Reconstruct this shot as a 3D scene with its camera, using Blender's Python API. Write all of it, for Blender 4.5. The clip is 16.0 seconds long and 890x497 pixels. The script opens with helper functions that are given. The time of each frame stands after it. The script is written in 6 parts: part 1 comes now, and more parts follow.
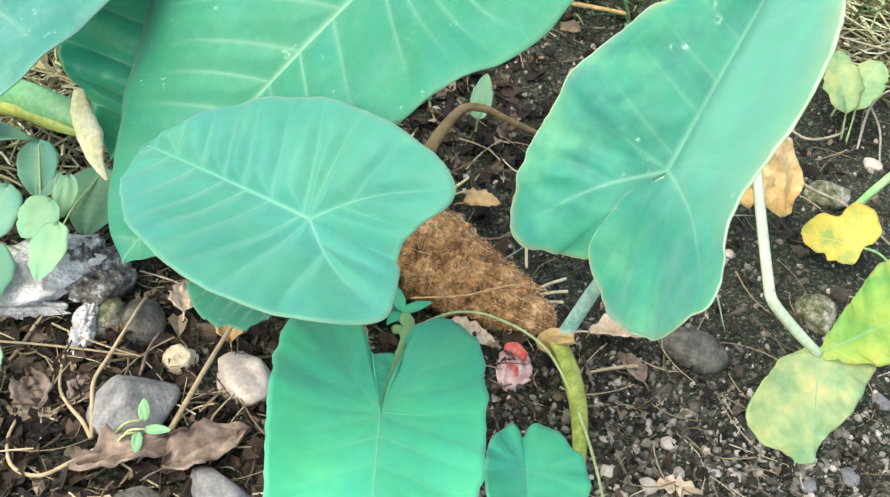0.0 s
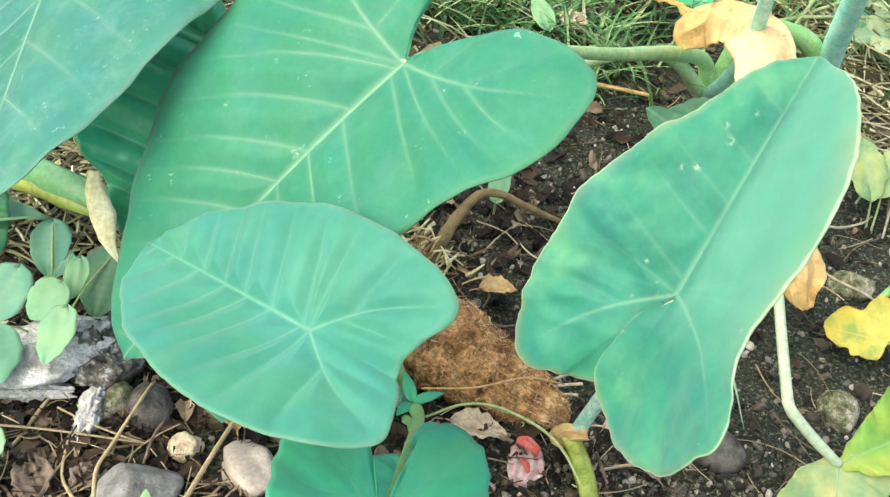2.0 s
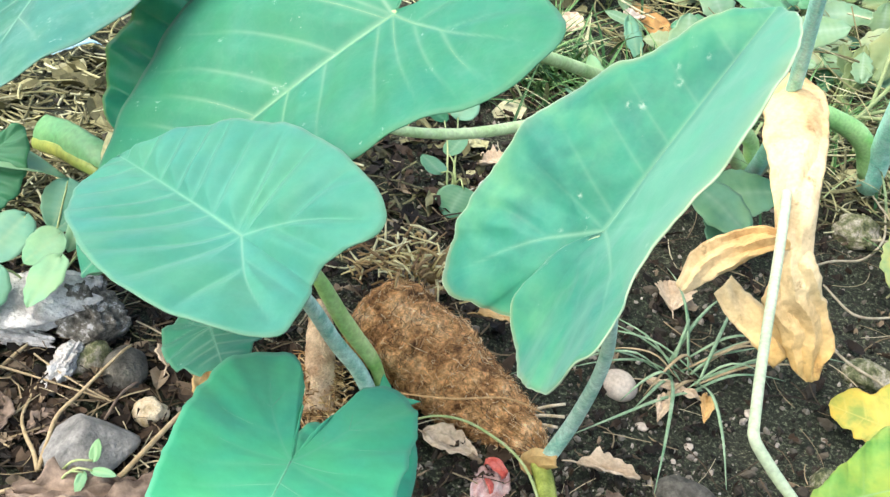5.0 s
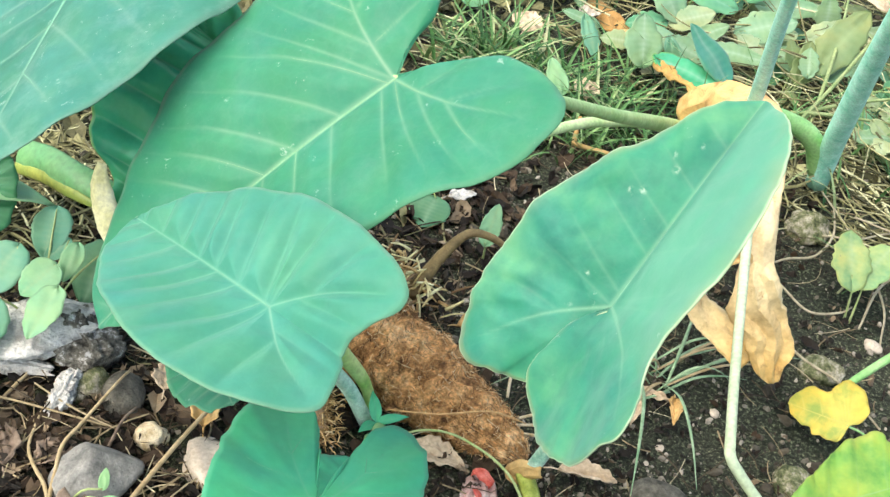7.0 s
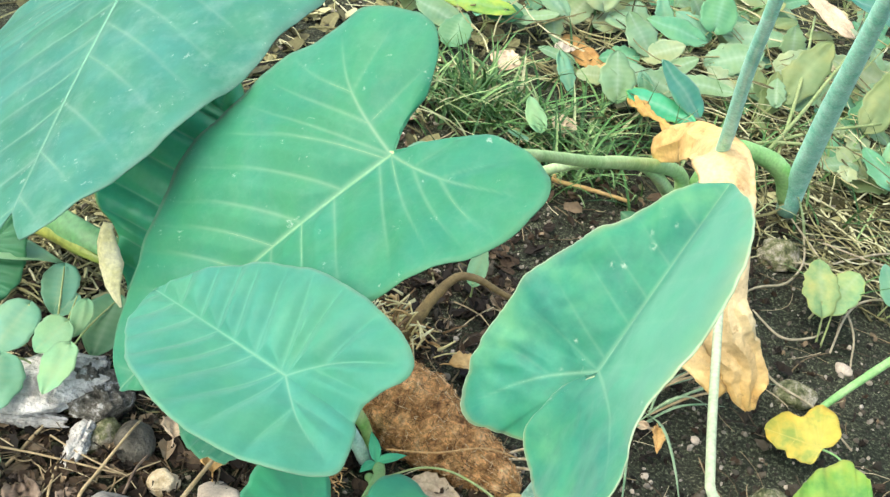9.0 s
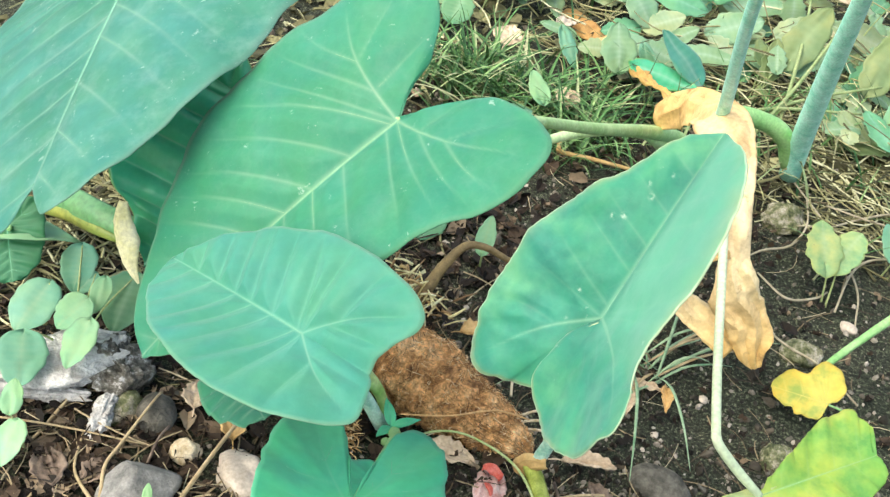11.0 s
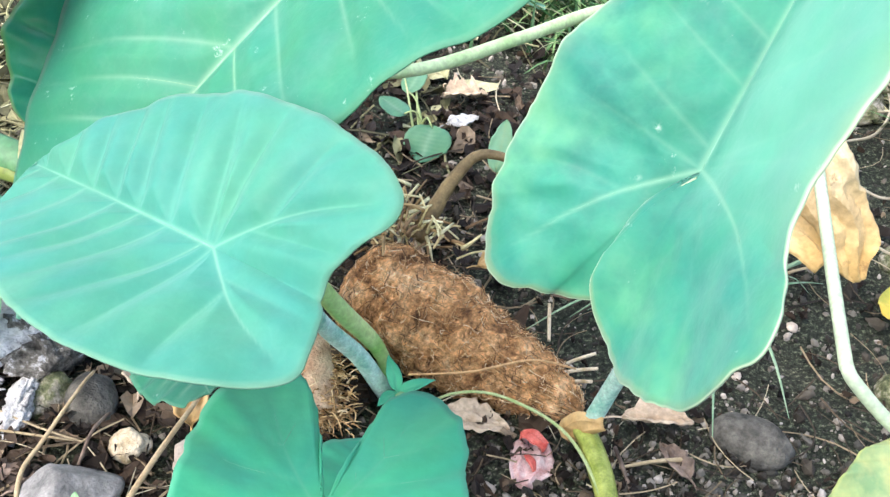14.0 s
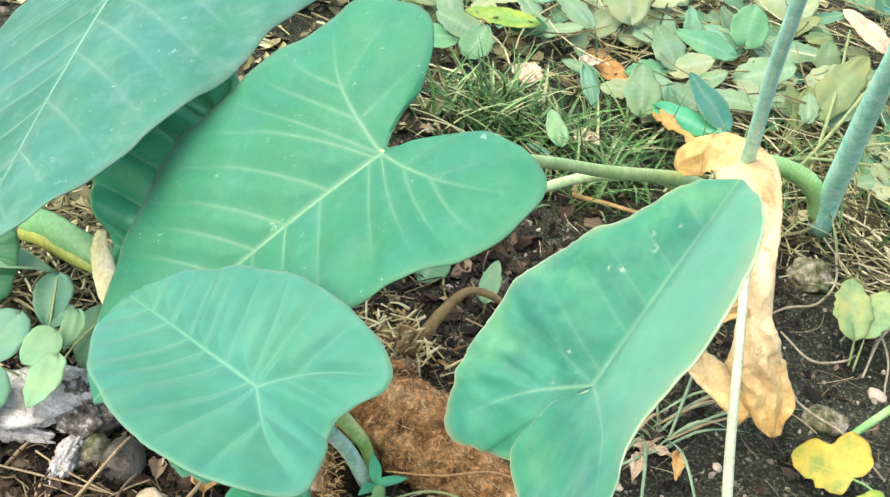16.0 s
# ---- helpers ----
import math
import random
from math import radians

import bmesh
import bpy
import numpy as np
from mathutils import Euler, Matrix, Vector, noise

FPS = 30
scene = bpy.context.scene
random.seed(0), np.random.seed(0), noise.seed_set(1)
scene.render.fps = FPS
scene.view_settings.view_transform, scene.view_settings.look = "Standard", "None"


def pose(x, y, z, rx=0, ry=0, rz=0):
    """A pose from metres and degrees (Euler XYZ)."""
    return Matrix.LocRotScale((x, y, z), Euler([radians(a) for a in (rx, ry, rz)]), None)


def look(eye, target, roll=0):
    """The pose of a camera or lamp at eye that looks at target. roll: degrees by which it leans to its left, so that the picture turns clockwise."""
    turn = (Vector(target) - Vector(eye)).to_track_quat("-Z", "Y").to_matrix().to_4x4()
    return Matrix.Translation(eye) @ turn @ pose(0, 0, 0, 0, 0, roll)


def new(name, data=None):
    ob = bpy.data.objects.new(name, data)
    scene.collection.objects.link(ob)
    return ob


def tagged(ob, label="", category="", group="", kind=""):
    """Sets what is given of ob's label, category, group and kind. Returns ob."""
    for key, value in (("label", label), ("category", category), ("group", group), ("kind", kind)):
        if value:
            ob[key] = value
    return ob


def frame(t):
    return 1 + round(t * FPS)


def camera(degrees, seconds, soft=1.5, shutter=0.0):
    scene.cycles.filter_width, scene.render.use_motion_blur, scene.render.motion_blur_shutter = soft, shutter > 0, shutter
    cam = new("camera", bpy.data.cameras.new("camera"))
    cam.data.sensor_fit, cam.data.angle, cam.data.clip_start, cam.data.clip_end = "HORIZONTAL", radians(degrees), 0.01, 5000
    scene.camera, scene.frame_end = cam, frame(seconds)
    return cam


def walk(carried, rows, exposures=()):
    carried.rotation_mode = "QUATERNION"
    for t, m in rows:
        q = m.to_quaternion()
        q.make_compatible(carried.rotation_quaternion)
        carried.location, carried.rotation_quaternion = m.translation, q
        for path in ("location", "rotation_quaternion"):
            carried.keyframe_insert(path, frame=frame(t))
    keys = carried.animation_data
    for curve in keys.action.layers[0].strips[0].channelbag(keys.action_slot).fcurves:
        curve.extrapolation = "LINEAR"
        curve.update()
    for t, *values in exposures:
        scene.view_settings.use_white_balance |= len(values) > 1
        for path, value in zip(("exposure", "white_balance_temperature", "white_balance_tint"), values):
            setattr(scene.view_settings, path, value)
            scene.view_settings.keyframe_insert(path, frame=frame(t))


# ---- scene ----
cam = camera(43.0, 16.0, 1.4)
PATH = [
    (0, (-0.0089, 0.0081, 1.1741), (0.0812, 1.3188, -0.0442), 8.63),
    (0.5, (-0.0035, 0.0313, 1.1679), (0.0670, 1.3546, -0.0343), 8.29),
    (1, (0.0033, 0.0441, 1.1783), (0.0558, 1.3874, -0.0063), 7.99),
    (1.5, (0.0078, 0.0514, 1.1919), (0.0481, 1.4180, 0.0152), 7.89),
    (2, (0.0045, 0.0568, 1.1946), (0.0430, 1.4355, 0.0268), 8.27),
    (2.5, (-0.0027, 0.0633, 1.1890), (0.0422, 1.4527, 0.0348), 9.23),
    (3, (-0.0035, 0.0710, 1.1806), (0.0424, 1.4740, 0.0418), 11.06),
    (3.5, (0.0404, 0.0617, 1.1624), (0.0317, 1.4845, 0.0601), 12.25),
    (4, (0.0975, 0.0430, 1.1116), (0.0191, 1.4963, 0.0647), 12.70),
    (4.5, (0.1364, 0.0181, 1.0898), (0.0150, 1.4851, 0.0555), 12.57),
    (4.7, (0.1388, 0.0070, 1.0871), (0.0166, 1.4784, 0.0481), 12.63),
    (6.8, (0.0655, -0.0156, 1.1746), (0.0500, 1.4268, 0.0955), 13.99),
    (7, (0.0597, -0.0191, 1.1898), (0.0520, 1.4253, 0.1128), 14.00),
    (7.5, (0.0498, -0.0354, 1.2227), (0.0556, 1.4193, 0.1530), 13.91),
    (8, (0.0366, -0.0474, 1.2505), (0.0588, 1.4138, 0.1951), 13.88),
    (8.2, (0.0339, -0.0511, 1.2651), (0.0585, 1.4111, 0.2113), 13.70),
    (10.5, (0.0278, -0.0948, 1.2889), (0.0370, 1.3384, 0.2254), 11.95),
    (11, (0.0370, -0.1085, 1.2856), (0.0481, 1.3252, 0.2129), 11.23),
    (11.5, (0.0375, -0.0303, 1.2204), (0.0359, 1.3978, 0.1153), 10.09),
    (12, (0.0247, 0.1041, 1.0467), (0.0202, 1.5316, -0.0549), 7.58),
    (12.5, (0.0445, 0.1921, 0.9651), (0.0292, 1.6083, -0.1687), 5.16),
    (13, (0.0898, 0.2280, 0.9174), (0.0398, 1.6374, -0.2013), 3.17),
    (13.5, (0.0978, 0.2165, 0.9333), (0.0397, 1.6270, -0.1838), 3.18),
    (14, (0.0677, 0.1704, 0.9888), (0.0519, 1.5834, -0.1330), 5.81),
    (14.5, (0.0616, 0.0923, 1.0930), (0.0611, 1.5187, -0.0147), 9.83),
    (15, (0.0654, 0.0100, 1.1892), (0.0639, 1.4537, 0.1199), 12.88),
    (15.5, (0.0722, 0.0015, 1.2119), (0.0419, 1.4644, 0.1694), 12.48),
    (16, (0.0765, -0.0027, 1.2272), (0.0323, 1.4686, 0.1927), 12.17),
]
walk(cam, [(t, look(eye, target, roll)) for t, eye, target, roll in PATH], exposures=[(0, 1.4, 6600, 7), (1.5, 1.32, 6800, 4), (3.3, 1.29, 7000, 3), (4.5, 1.38, 6650, 8), (7.5, 1.3, 6950, 4), (10.4, 1.26, 6950, 3), (11, 1.3, 6950, 5), (12, 1.38, 6700, 6), (12.6, 1.5, 6250, 9), (13.5, 1.64, 6200, 15), (14.4, 1.5, 6350, 10), (15.2, 1.32, 6950, 6), (16, 1.32, 7050, 10)])

# ---- light ----
world = bpy.data.worlds.new("overcast_sky")
scene.world = world
world.use_nodes = True
wn = world.node_tree
sky = wn.nodes.new("ShaderNodeTexSky")
sky.sky_type = "NISHITA"
sky.sun_disc = False
sky.sun_elevation = radians(54)
sky.sun_rotation = radians(240)
sky.air_density, sky.dust_density, sky.ozone_density = 1.0, 3.0, 1.0
wn.links.new(sky.outputs[0], wn.nodes["Background"].inputs[0])
wn.nodes["Background"].inputs[1].default_value = 0.14
sun_data = bpy.data.lights.new("sun", "SUN")
sun_data.energy, sun_data.angle, sun_data.color = 1.7, radians(95), (1.0, 0.95, 0.88)
sun = new("sun", sun_data)
sun.matrix_world = look((-2.05, -0.4, 3.3), (0, 0.8, 0))


# ---- materials ----
def node_mat(name, rough=0.6, spec=0.5):
    m = bpy.data.materials.new(name)
    m.use_nodes = True
    b = m.node_tree.nodes["Principled BSDF"]
    b.inputs["Roughness"].default_value = rough
    b.inputs["Specular IOR Level"].default_value = spec
    return m, m.node_tree, b


def noise_tex(t, scale, detail=4, rough=0.55, coord="Object"):
    c = t.nodes.new("ShaderNodeTexCoord")
    n = t.nodes.new("ShaderNodeTexNoise")
    n.inputs["Scale"].default_value = scale
    n.inputs["Detail"].default_value = detail
    n.inputs["Roughness"].default_value = rough
    t.links.new(c.outputs[coord], n.inputs["Vector"])
    return n.outputs["Fac"]


def ramp(t, src, stops):
    r = t.nodes.new("ShaderNodeValToRGB")
    e = r.color_ramp.elements
    while len(e) < len(stops):
        e.new(0.5)
    for k, (p, c) in zip(e, stops):
        k.position, k.color = p, (*c, 1)
    t.links.new(src, r.inputs[0])
    return r.outputs[0]


def mix(t, fac, a, b, mode="MIX"):
    n = t.nodes.new("ShaderNodeMix")
    n.data_type, n.blend_type = "RGBA", mode
    for sock, v in ((n.inputs[0], fac), (n.inputs[6], a), (n.inputs[7], b)):
        if isinstance(v, (int, float)):
            sock.default_value = v
        elif isinstance(v, tuple):
            sock.default_value = (*v, 1)
        else:
            t.links.new(v, sock)
    return n.outputs[2]


def attr(t, name):
    a = t.nodes.new("ShaderNodeAttribute")
    a.attribute_name = name
    return a.outputs["Fac"]


def bump(t, b, src, strength, distance):
    n = t.nodes.new("ShaderNodeBump")
    n.inputs["Strength"].default_value, n.inputs["Distance"].default_value = strength, distance
    t.links.new(src, n.inputs["Height"])
    t.links.new(n.outputs[0], b.inputs["Normal"])


def leaf_mat(name, dark, light, vein, rim, rough=0.48, rim_amount=0.7, spots=0.5, sheen=0.25, yellow=None, vein_amount=0.55, speck=0.71, dust=0.0, lit_tone=None, margin=0.0, thin=0.30):
    """Waxy leaf: mottled green, pale veins and margin, small white specks and scuffs."""
    m, t, b = node_mat(name, rough, 0.28)
    big = ramp(t, noise_tex(t, 9, 3), [(0.3, dark), (0.7, light)])
    fine = ramp(t, noise_tex(t, 90, 3), [(0.3, (0.95, 0.95, 0.95)), (0.7, (1.04, 1.04, 1.04))])
    col = mix(t, 1.0, big, fine, "MULTIPLY")
    drift = ramp(t, noise_tex(t, 14, 2), [(0.35, (0.86, 0.97, 1.10)), (0.65, (1.16, 1.02, 0.88))])
    col = mix(t, 0.7, col, drift, "MULTIPLY")
    if yellow:
        patch = ramp(t, noise_tex(t, 7, 4, 0.6), [(0.50, (0, 0, 0)), (0.66, (1, 1, 1))])
        col = mix(t, patch, col, yellow)
        blotch = ramp(t, noise_tex(t, 34, 4, 0.6), [(0.34, (0.62, 0.82, 0.88)), (0.50, (1.0, 1.0, 1.0)), (0.66, (1.30, 1.10, 1.04))])
        col = mix(t, 1.0, col, blotch, "MULTIPLY")
    cloud = ramp(t, noise_tex(t, 19, 4, 0.55), [(0.36, (0.84, 0.94, 0.98)), (0.62, (1.10, 1.03, 1.01))])
    col = mix(t, 0.8, col, cloud, "MULTIPLY")
    # lighter tone painted over a leaf half that catches more sky light
    if lit_tone:
        col = mix(t, attr(t, "pale"), col, lit_tone)
    va = t.nodes.new("ShaderNodeMath")
    va.operation, va.inputs[1].default_value = "MULTIPLY", vein_amount
    t.links.new(attr(t, "vein"), va.inputs[0])
    col = mix(t, va.outputs[0], col, vein)
    ra = t.nodes.new("ShaderNodeMath")
    ra.operation, ra.inputs[1].default_value = "MULTIPLY", rim_amount
    t.links.new(attr(t, "rim"), ra.inputs[0])
    if yellow:
        broken = ramp(t, noise_tex(t, 13, 3), [(0.38, (0.25, 0.25, 0.25)), (0.58, (1, 1, 1))])
        t.links.new(mix(t, 1.0, attr(t, "rim"), broken, "MULTIPLY"), ra.inputs[0])
    col = mix(t, ra.outputs[0], col, rim)
    if margin:
        col = mix(t, ramp(t, attr(t, "rim"), [(0.80, (0, 0, 0)), (1.0, (margin, margin, margin))]), col, (0.52, 0.62, 0.40))
    sp = ramp(t, noise_tex(t, 55, 6, 0.75), [(speck, (0, 0, 0)), (speck + 0.06, (spots, spots, spots))])
    col = mix(t, sp, col, (0.5, 0.62, 0.55))
    chew = ramp(t, noise_tex(t, 260, 3), [(0.42, (0, 0, 0)), (0.56, (0.6, 0.6, 0.6))])
    col = mix(t, mix(t, 1.0, attr(t, "scar"), chew, "MULTIPLY"), col, (0.62, 0.74, 0.62))
    net = t.nodes.new("ShaderNodeTexVoronoi")
    net.feature, net.inputs["Scale"].default_value = "DISTANCE_TO_EDGE", 75
    t.links.new(t.nodes.new("ShaderNodeTexCoord").outputs["Object"], net.inputs["Vector"])
    col = mix(t, ramp(t, net.outputs["Distance"], [(0.0, (0.025, 0.025, 0.025)), (0.09, (0, 0, 0))]), col, vein)
    if dust:
        haze = ramp(t, noise_tex(t, 24, 7, 0.68), [(0.48, (0, 0, 0)), (0.72, (dust, dust, dust))])
        col = mix(t, haze, col, (0.42, 0.58, 0.52))
    t.links.new(col, b.inputs["Base Color"])
    b.inputs["Sheen Weight"].default_value = 0.35 * sheen
    b.inputs["Sheen Roughness"].default_value = 0.6
    b.inputs["Sheen Tint"].default_value = (0.7, 1, 0.9, 1)
    b.inputs["Coat Weight"].default_value = 0.04
    b.inputs["Coat Roughness"].default_value = 0.35
    trl = t.nodes.new("ShaderNodeBsdfTranslucent")
    t.links.new(col, trl.inputs[0])
    mx = t.nodes.new("ShaderNodeMixShader")
    mx.inputs[0].default_value = thin
    t.links.new(b.outputs[0], mx.inputs[1])
    t.links.new(trl.outputs[0], mx.inputs[2])
    t.links.new(mx.outputs[0], t.nodes["Material Output"].inputs[0])
    bump(t, b, noise_tex(t, 260, 3), 0.12, 0.002)
    return m


def plain_mat(name, lo, hi, scale=40, rough=0.7, relief=0.3, dist=0.002, spec=0.4, detail=5, vary=0.0):
    """Two-tone mottled surface with fine relief; vary shifts brightness from object to object."""
    m, t, b = node_mat(name, rough, spec)
    col = ramp(t, noise_tex(t, scale, detail, 0.62), [(0.3, lo), (0.7, hi)])
    fine = ramp(t, noise_tex(t, scale * 7, 3), [(0.3, (0.8, 0.8, 0.8)), (0.7, (1.15, 1.15, 1.15))])
    col = mix(t, 1.0, col, fine, "MULTIPLY")
    if vary:
        oi = t.nodes.new("ShaderNodeNewGeometry")
        col = mix(t, 1.0, col, ramp(t, oi.outputs["Random Per Island"], [(0, (1 - vary,) * 3), (1, (1 + vary, 1 + vary * 0.8, 1 + vary * 0.6))]), "MULTIPLY")
    t.links.new(col, b.inputs["Base Color"])
    bump(t, b, noise_tex(t, scale * 4, 5), relief, dist)
    return m


def island_mat(name, stops, rough=0.75, relief=0.3, scale=120):
    """Loose pieces, each with its own tone out of a range."""
    m, t, b = node_mat(name, rough, 0.35)
    g = t.nodes.new("ShaderNodeNewGeometry")
    col = ramp(t, g.outputs["Random Per Island"], stops)
    fine = ramp(t, noise_tex(t, scale, 4), [(0.3, (0.7, 0.7, 0.7)), (0.7, (1.2, 1.2, 1.2))])
    t.links.new(mix(t, 1.0, col, fine, "MULTIPLY"), b.inputs["Base Color"])
    bump(t, b, noise_tex(t, scale * 2, 4), relief, 0.002)
    return m


VEIN = (0.24, 0.47, 0.33)
M_leaf = leaf_mat("taro_leaf_green", (0.034, 0.255, 0.168), (0.060, 0.312, 0.210), VEIN, (0.26, 0.40, 0.24), rim_amount=0.38, vein_amount=0.6, sheen=0.8, margin=0.08, dust=0.05)
M_leaf_b = leaf_mat("taro_leaf_broad", (0.024, 0.232, 0.124), (0.038, 0.278, 0.152), (0.28, 0.46, 0.31), (0.18, 0.37, 0.21), rim_amount=0.4, vein_amount=0.55, speck=0.635, sheen=0.5, dust=0.08)
M_leaf_d = leaf_mat("taro_leaf_young", (0.056, 0.455, 0.232), (0.088, 0.535, 0.290), (0.16, 0.52, 0.31), (0.13, 0.48, 0.29), sheen=0.35, spots=0.25, vein_amount=0.4)
M_leaf_c = leaf_mat("taro_leaf_mottled", (0.012, 0.205, 0.128), (0.030, 0.285, 0.175), (0.26, 0.48, 0.32), (0.40, 0.46, 0.22), yellow=(0.105, 0.37, 0.190), rim_amount=0.68, vein_amount=0.75, sheen=0.9, speck=0.66, dust=0.06, lit_tone=(0.115, 0.40, 0.27), margin=0.8)
M_leaf_e = leaf_mat("taro_leaf_bluish", (0.024, 0.205, 0.138), (0.062, 0.280, 0.205), (0.20, 0.37, 0.29), (0.16, 0.32, 0.24), sheen=0.5, vein_amount=0.7, speck=0.62, dust=0.2, thin=0.32)
M_leaf_dark = leaf_mat("taro_leaf_shaded", (0.045, 0.38, 0.19), (0.085, 0.49, 0.26), (0.30, 0.56, 0.40), (0.35, 0.42, 0.04), rough=0.26, rim_amount=0.5, sheen=0.2)
M_cream = plain_mat("curled_edge_cream", (0.62, 0.58, 0.24), (0.86, 0.82, 0.58), 25, 0.5, 0.2)
M_lime = leaf_mat("leaf_lime", (0.20, 0.44, 0.08), (0.36, 0.52, 0.10), (0.30, 0.50, 0.22), (0.46, 0.50, 0.12), sheen=0.05, yellow=(0.48, 0.54, 0.13))
M_lime_pale = leaf_mat("leaf_lime_pale", (0.26, 0.46, 0.20), (0.46, 0.56, 0.24), (0.45, 0.58, 0.32), (0.55, 0.58, 0.16), sheen=0.05, yellow=(0.58, 0.60, 0.27), rim_amount=0.5)
M_lime_rib = plain_mat("lime_rib", (0.22, 0.44, 0.16), (0.34, 0.54, 0.24), 40, 0.5, 0.1)
M_yellow = leaf_mat("leaf_yellow", (0.56, 0.48, 0.07), (0.72, 0.62, 0.14), (0.7, 0.6, 0.15), (0.6, 0.45, 0.1), sheen=0.0, rough=0.55, yellow=(0.55, 0.42, 0.10))
M_vein = plain_mat("leaf_vein", (0.12, 0.35, 0.23), (0.19, 0.41, 0.28), 60, 0.6, 0.1, spec=0.25)
M_vein_b = plain_mat("leaf_vein_yellowish", (0.17, 0.38, 0.21), (0.24, 0.43, 0.26), 60, 0.65, 0.1, spec=0.2)
M_vein_d = plain_mat("leaf_vein_green", (0.10, 0.40, 0.22), (0.16, 0.46, 0.28), 60, 0.45, 0.1)
M_pet_blue = plain_mat("petiole_bluish", (0.22, 0.66, 0.50), (0.58, 0.92, 0.80), 40, 0.36, 0.2)
M_pet_waxy = plain_mat("petiole_waxy", (0.18, 0.47, 0.34), (0.72, 0.92, 0.78), 48, 0.5, 0.2)
M_pet_green = plain_mat("petiole_green", (0.17, 0.42, 0.12), (0.34, 0.56, 0.24), 25, 0.45, 0.2)
M_pet_pale = plain_mat("petiole_pale", (0.42, 0.62, 0.26), (0.64, 0.78, 0.44), 22, 0.5, 0.15)
M_pet_white = plain_mat("petiole_whitish", (0.44, 0.55, 0.34), (0.62, 0.70, 0.48), 22, 0.5, 0.15)
M_pet_olive = plain_mat("petiole_olive", (0.26, 0.46, 0.16), (0.48, 0.64, 0.32), 24, 0.5, 0.15)
M_sheath = plain_mat("sheath_light_green", (0.28, 0.52, 0.13), (0.56, 0.72, 0.30), 22, 0.45, 0.15)
M_stem_yel = plain_mat("stem_yellow_green", (0.16, 0.22, 0.02), (0.46, 0.50, 0.12), 55, 0.4, 0.2)
M_weed = leaf_mat("weed_leaf", (0.13, 0.37, 0.22), (0.25, 0.50, 0.34), (0.3, 0.48, 0.3), (0.3, 0.45, 0.3), sheen=0.3, rim_amount=0.3)
M_weed_pale = leaf_mat("weed_leaf_pale", (0.23, 0.51, 0.25), (0.36, 0.61, 0.36), (0.36, 0.55, 0.3), (0.3, 0.45, 0.3), sheen=0.2, rim_amount=0.2)
M_weed_dark = leaf_mat("weed_leaf_dark", (0.03, 0.16, 0.07), (0.06, 0.25, 0.11), (0.12, 0.35, 0.18), (0.1, 0.3, 0.15), sheen=0.1, rim_amount=0.2)
M_dry = plain_mat("dry_leaf_tan", (0.42, 0.24, 0.07), (0.66, 0.47, 0.22), 18, 0.75, 0.5, 0.003)
def withered_mat(name, near, far, stain):
    """Dead leaf whose colour drifts from its stalk end to its tip, with brown stains and fine wrinkles."""
    m, t, b = node_mat(name, 0.65, 0.3)
    base = ramp(t, attr(t, "along"), [(0.25, near), (0.85, far)])
    tone = ramp(t, noise_tex(t, 16, 6, 0.65), [(0.30, (0.72, 0.62, 0.50)), (0.48, (1.0, 0.97, 0.92)), (0.70, (1.12, 1.12, 1.10))])
    col = mix(t, 1.0, base, tone, "MULTIPLY")
    col = mix(t, ramp(t, noise_tex(t, 30, 6, 0.7), [(0.60, (0, 0, 0)), (0.70, (0.75, 0.75, 0.75))]), col, stain)
    fine = ramp(t, noise_tex(t, 140, 4), [(0.3, (0.86, 0.84, 0.82)), (0.7, (1.08, 1.08, 1.08))])
    t.links.new(mix(t, 1.0, col, fine, "MULTIPLY"), b.inputs["Base Color"])
    bump(t, b, noise_tex(t, 90, 7, 0.65), 0.6, 0.004)
    return m


M_dry_yel = withered_mat("withered_leaf_yellow", (0.66, 0.44, 0.19), (0.82, 0.66, 0.40), (0.30, 0.15, 0.05))
M_dry_orange = withered_mat("rotten_stalk_orange", (0.52, 0.34, 0.11), (0.42, 0.25, 0.09), (0.22, 0.11, 0.04))
M_dry_pale = withered_mat("withered_leaf_pale", (0.80, 0.65, 0.38), (0.72, 0.50, 0.20), (0.36, 0.20, 0.08))
M_dry_brown = plain_mat("dead_leaf_brown", (0.05, 0.033, 0.024), (0.36, 0.27, 0.20), 26, 0.8, 0.5, 0.003)
M_dry_pink = plain_mat("dead_leaf_pale", (0.46, 0.34, 0.22), (0.70, 0.57, 0.41), 30, 0.8, 0.5, 0.003)
M_corm, t_, b_ = node_mat("corm_bark", 0.85, 0.3)
bark_c = ramp(t_, noise_tex(t_, 26, 6, 0.7), [(0.34, (0.12, 0.056, 0.024)), (0.45, (0.50, 0.265, 0.105)), (0.56, (0.78, 0.47, 0.215)), (0.70, (0.92, 0.70, 0.42))])
bark_f = ramp(t_, noise_tex(t_, 150, 6, 0.7), [(0.34, (0.40, 0.36, 0.33)), (0.52, (1.05, 1.0, 0.95)), (0.68, (1.7, 1.6, 1.5))])
t_.links.new(mix(t_, 1.0, bark_c, bark_f, "MULTIPLY"), b_.inputs["Base Color"])
bump(t_, b_, noise_tex(t_, 120, 8, 0.7), 1.0, 0.01)
M_fibre = island_mat("corm_fibre", [(0, (0.08, 0.038, 0.016)), (0.40, (0.38, 0.20, 0.080)), (0.78, (0.72, 0.46, 0.21)), (1, (0.93, 0.77, 0.50))], 0.8)
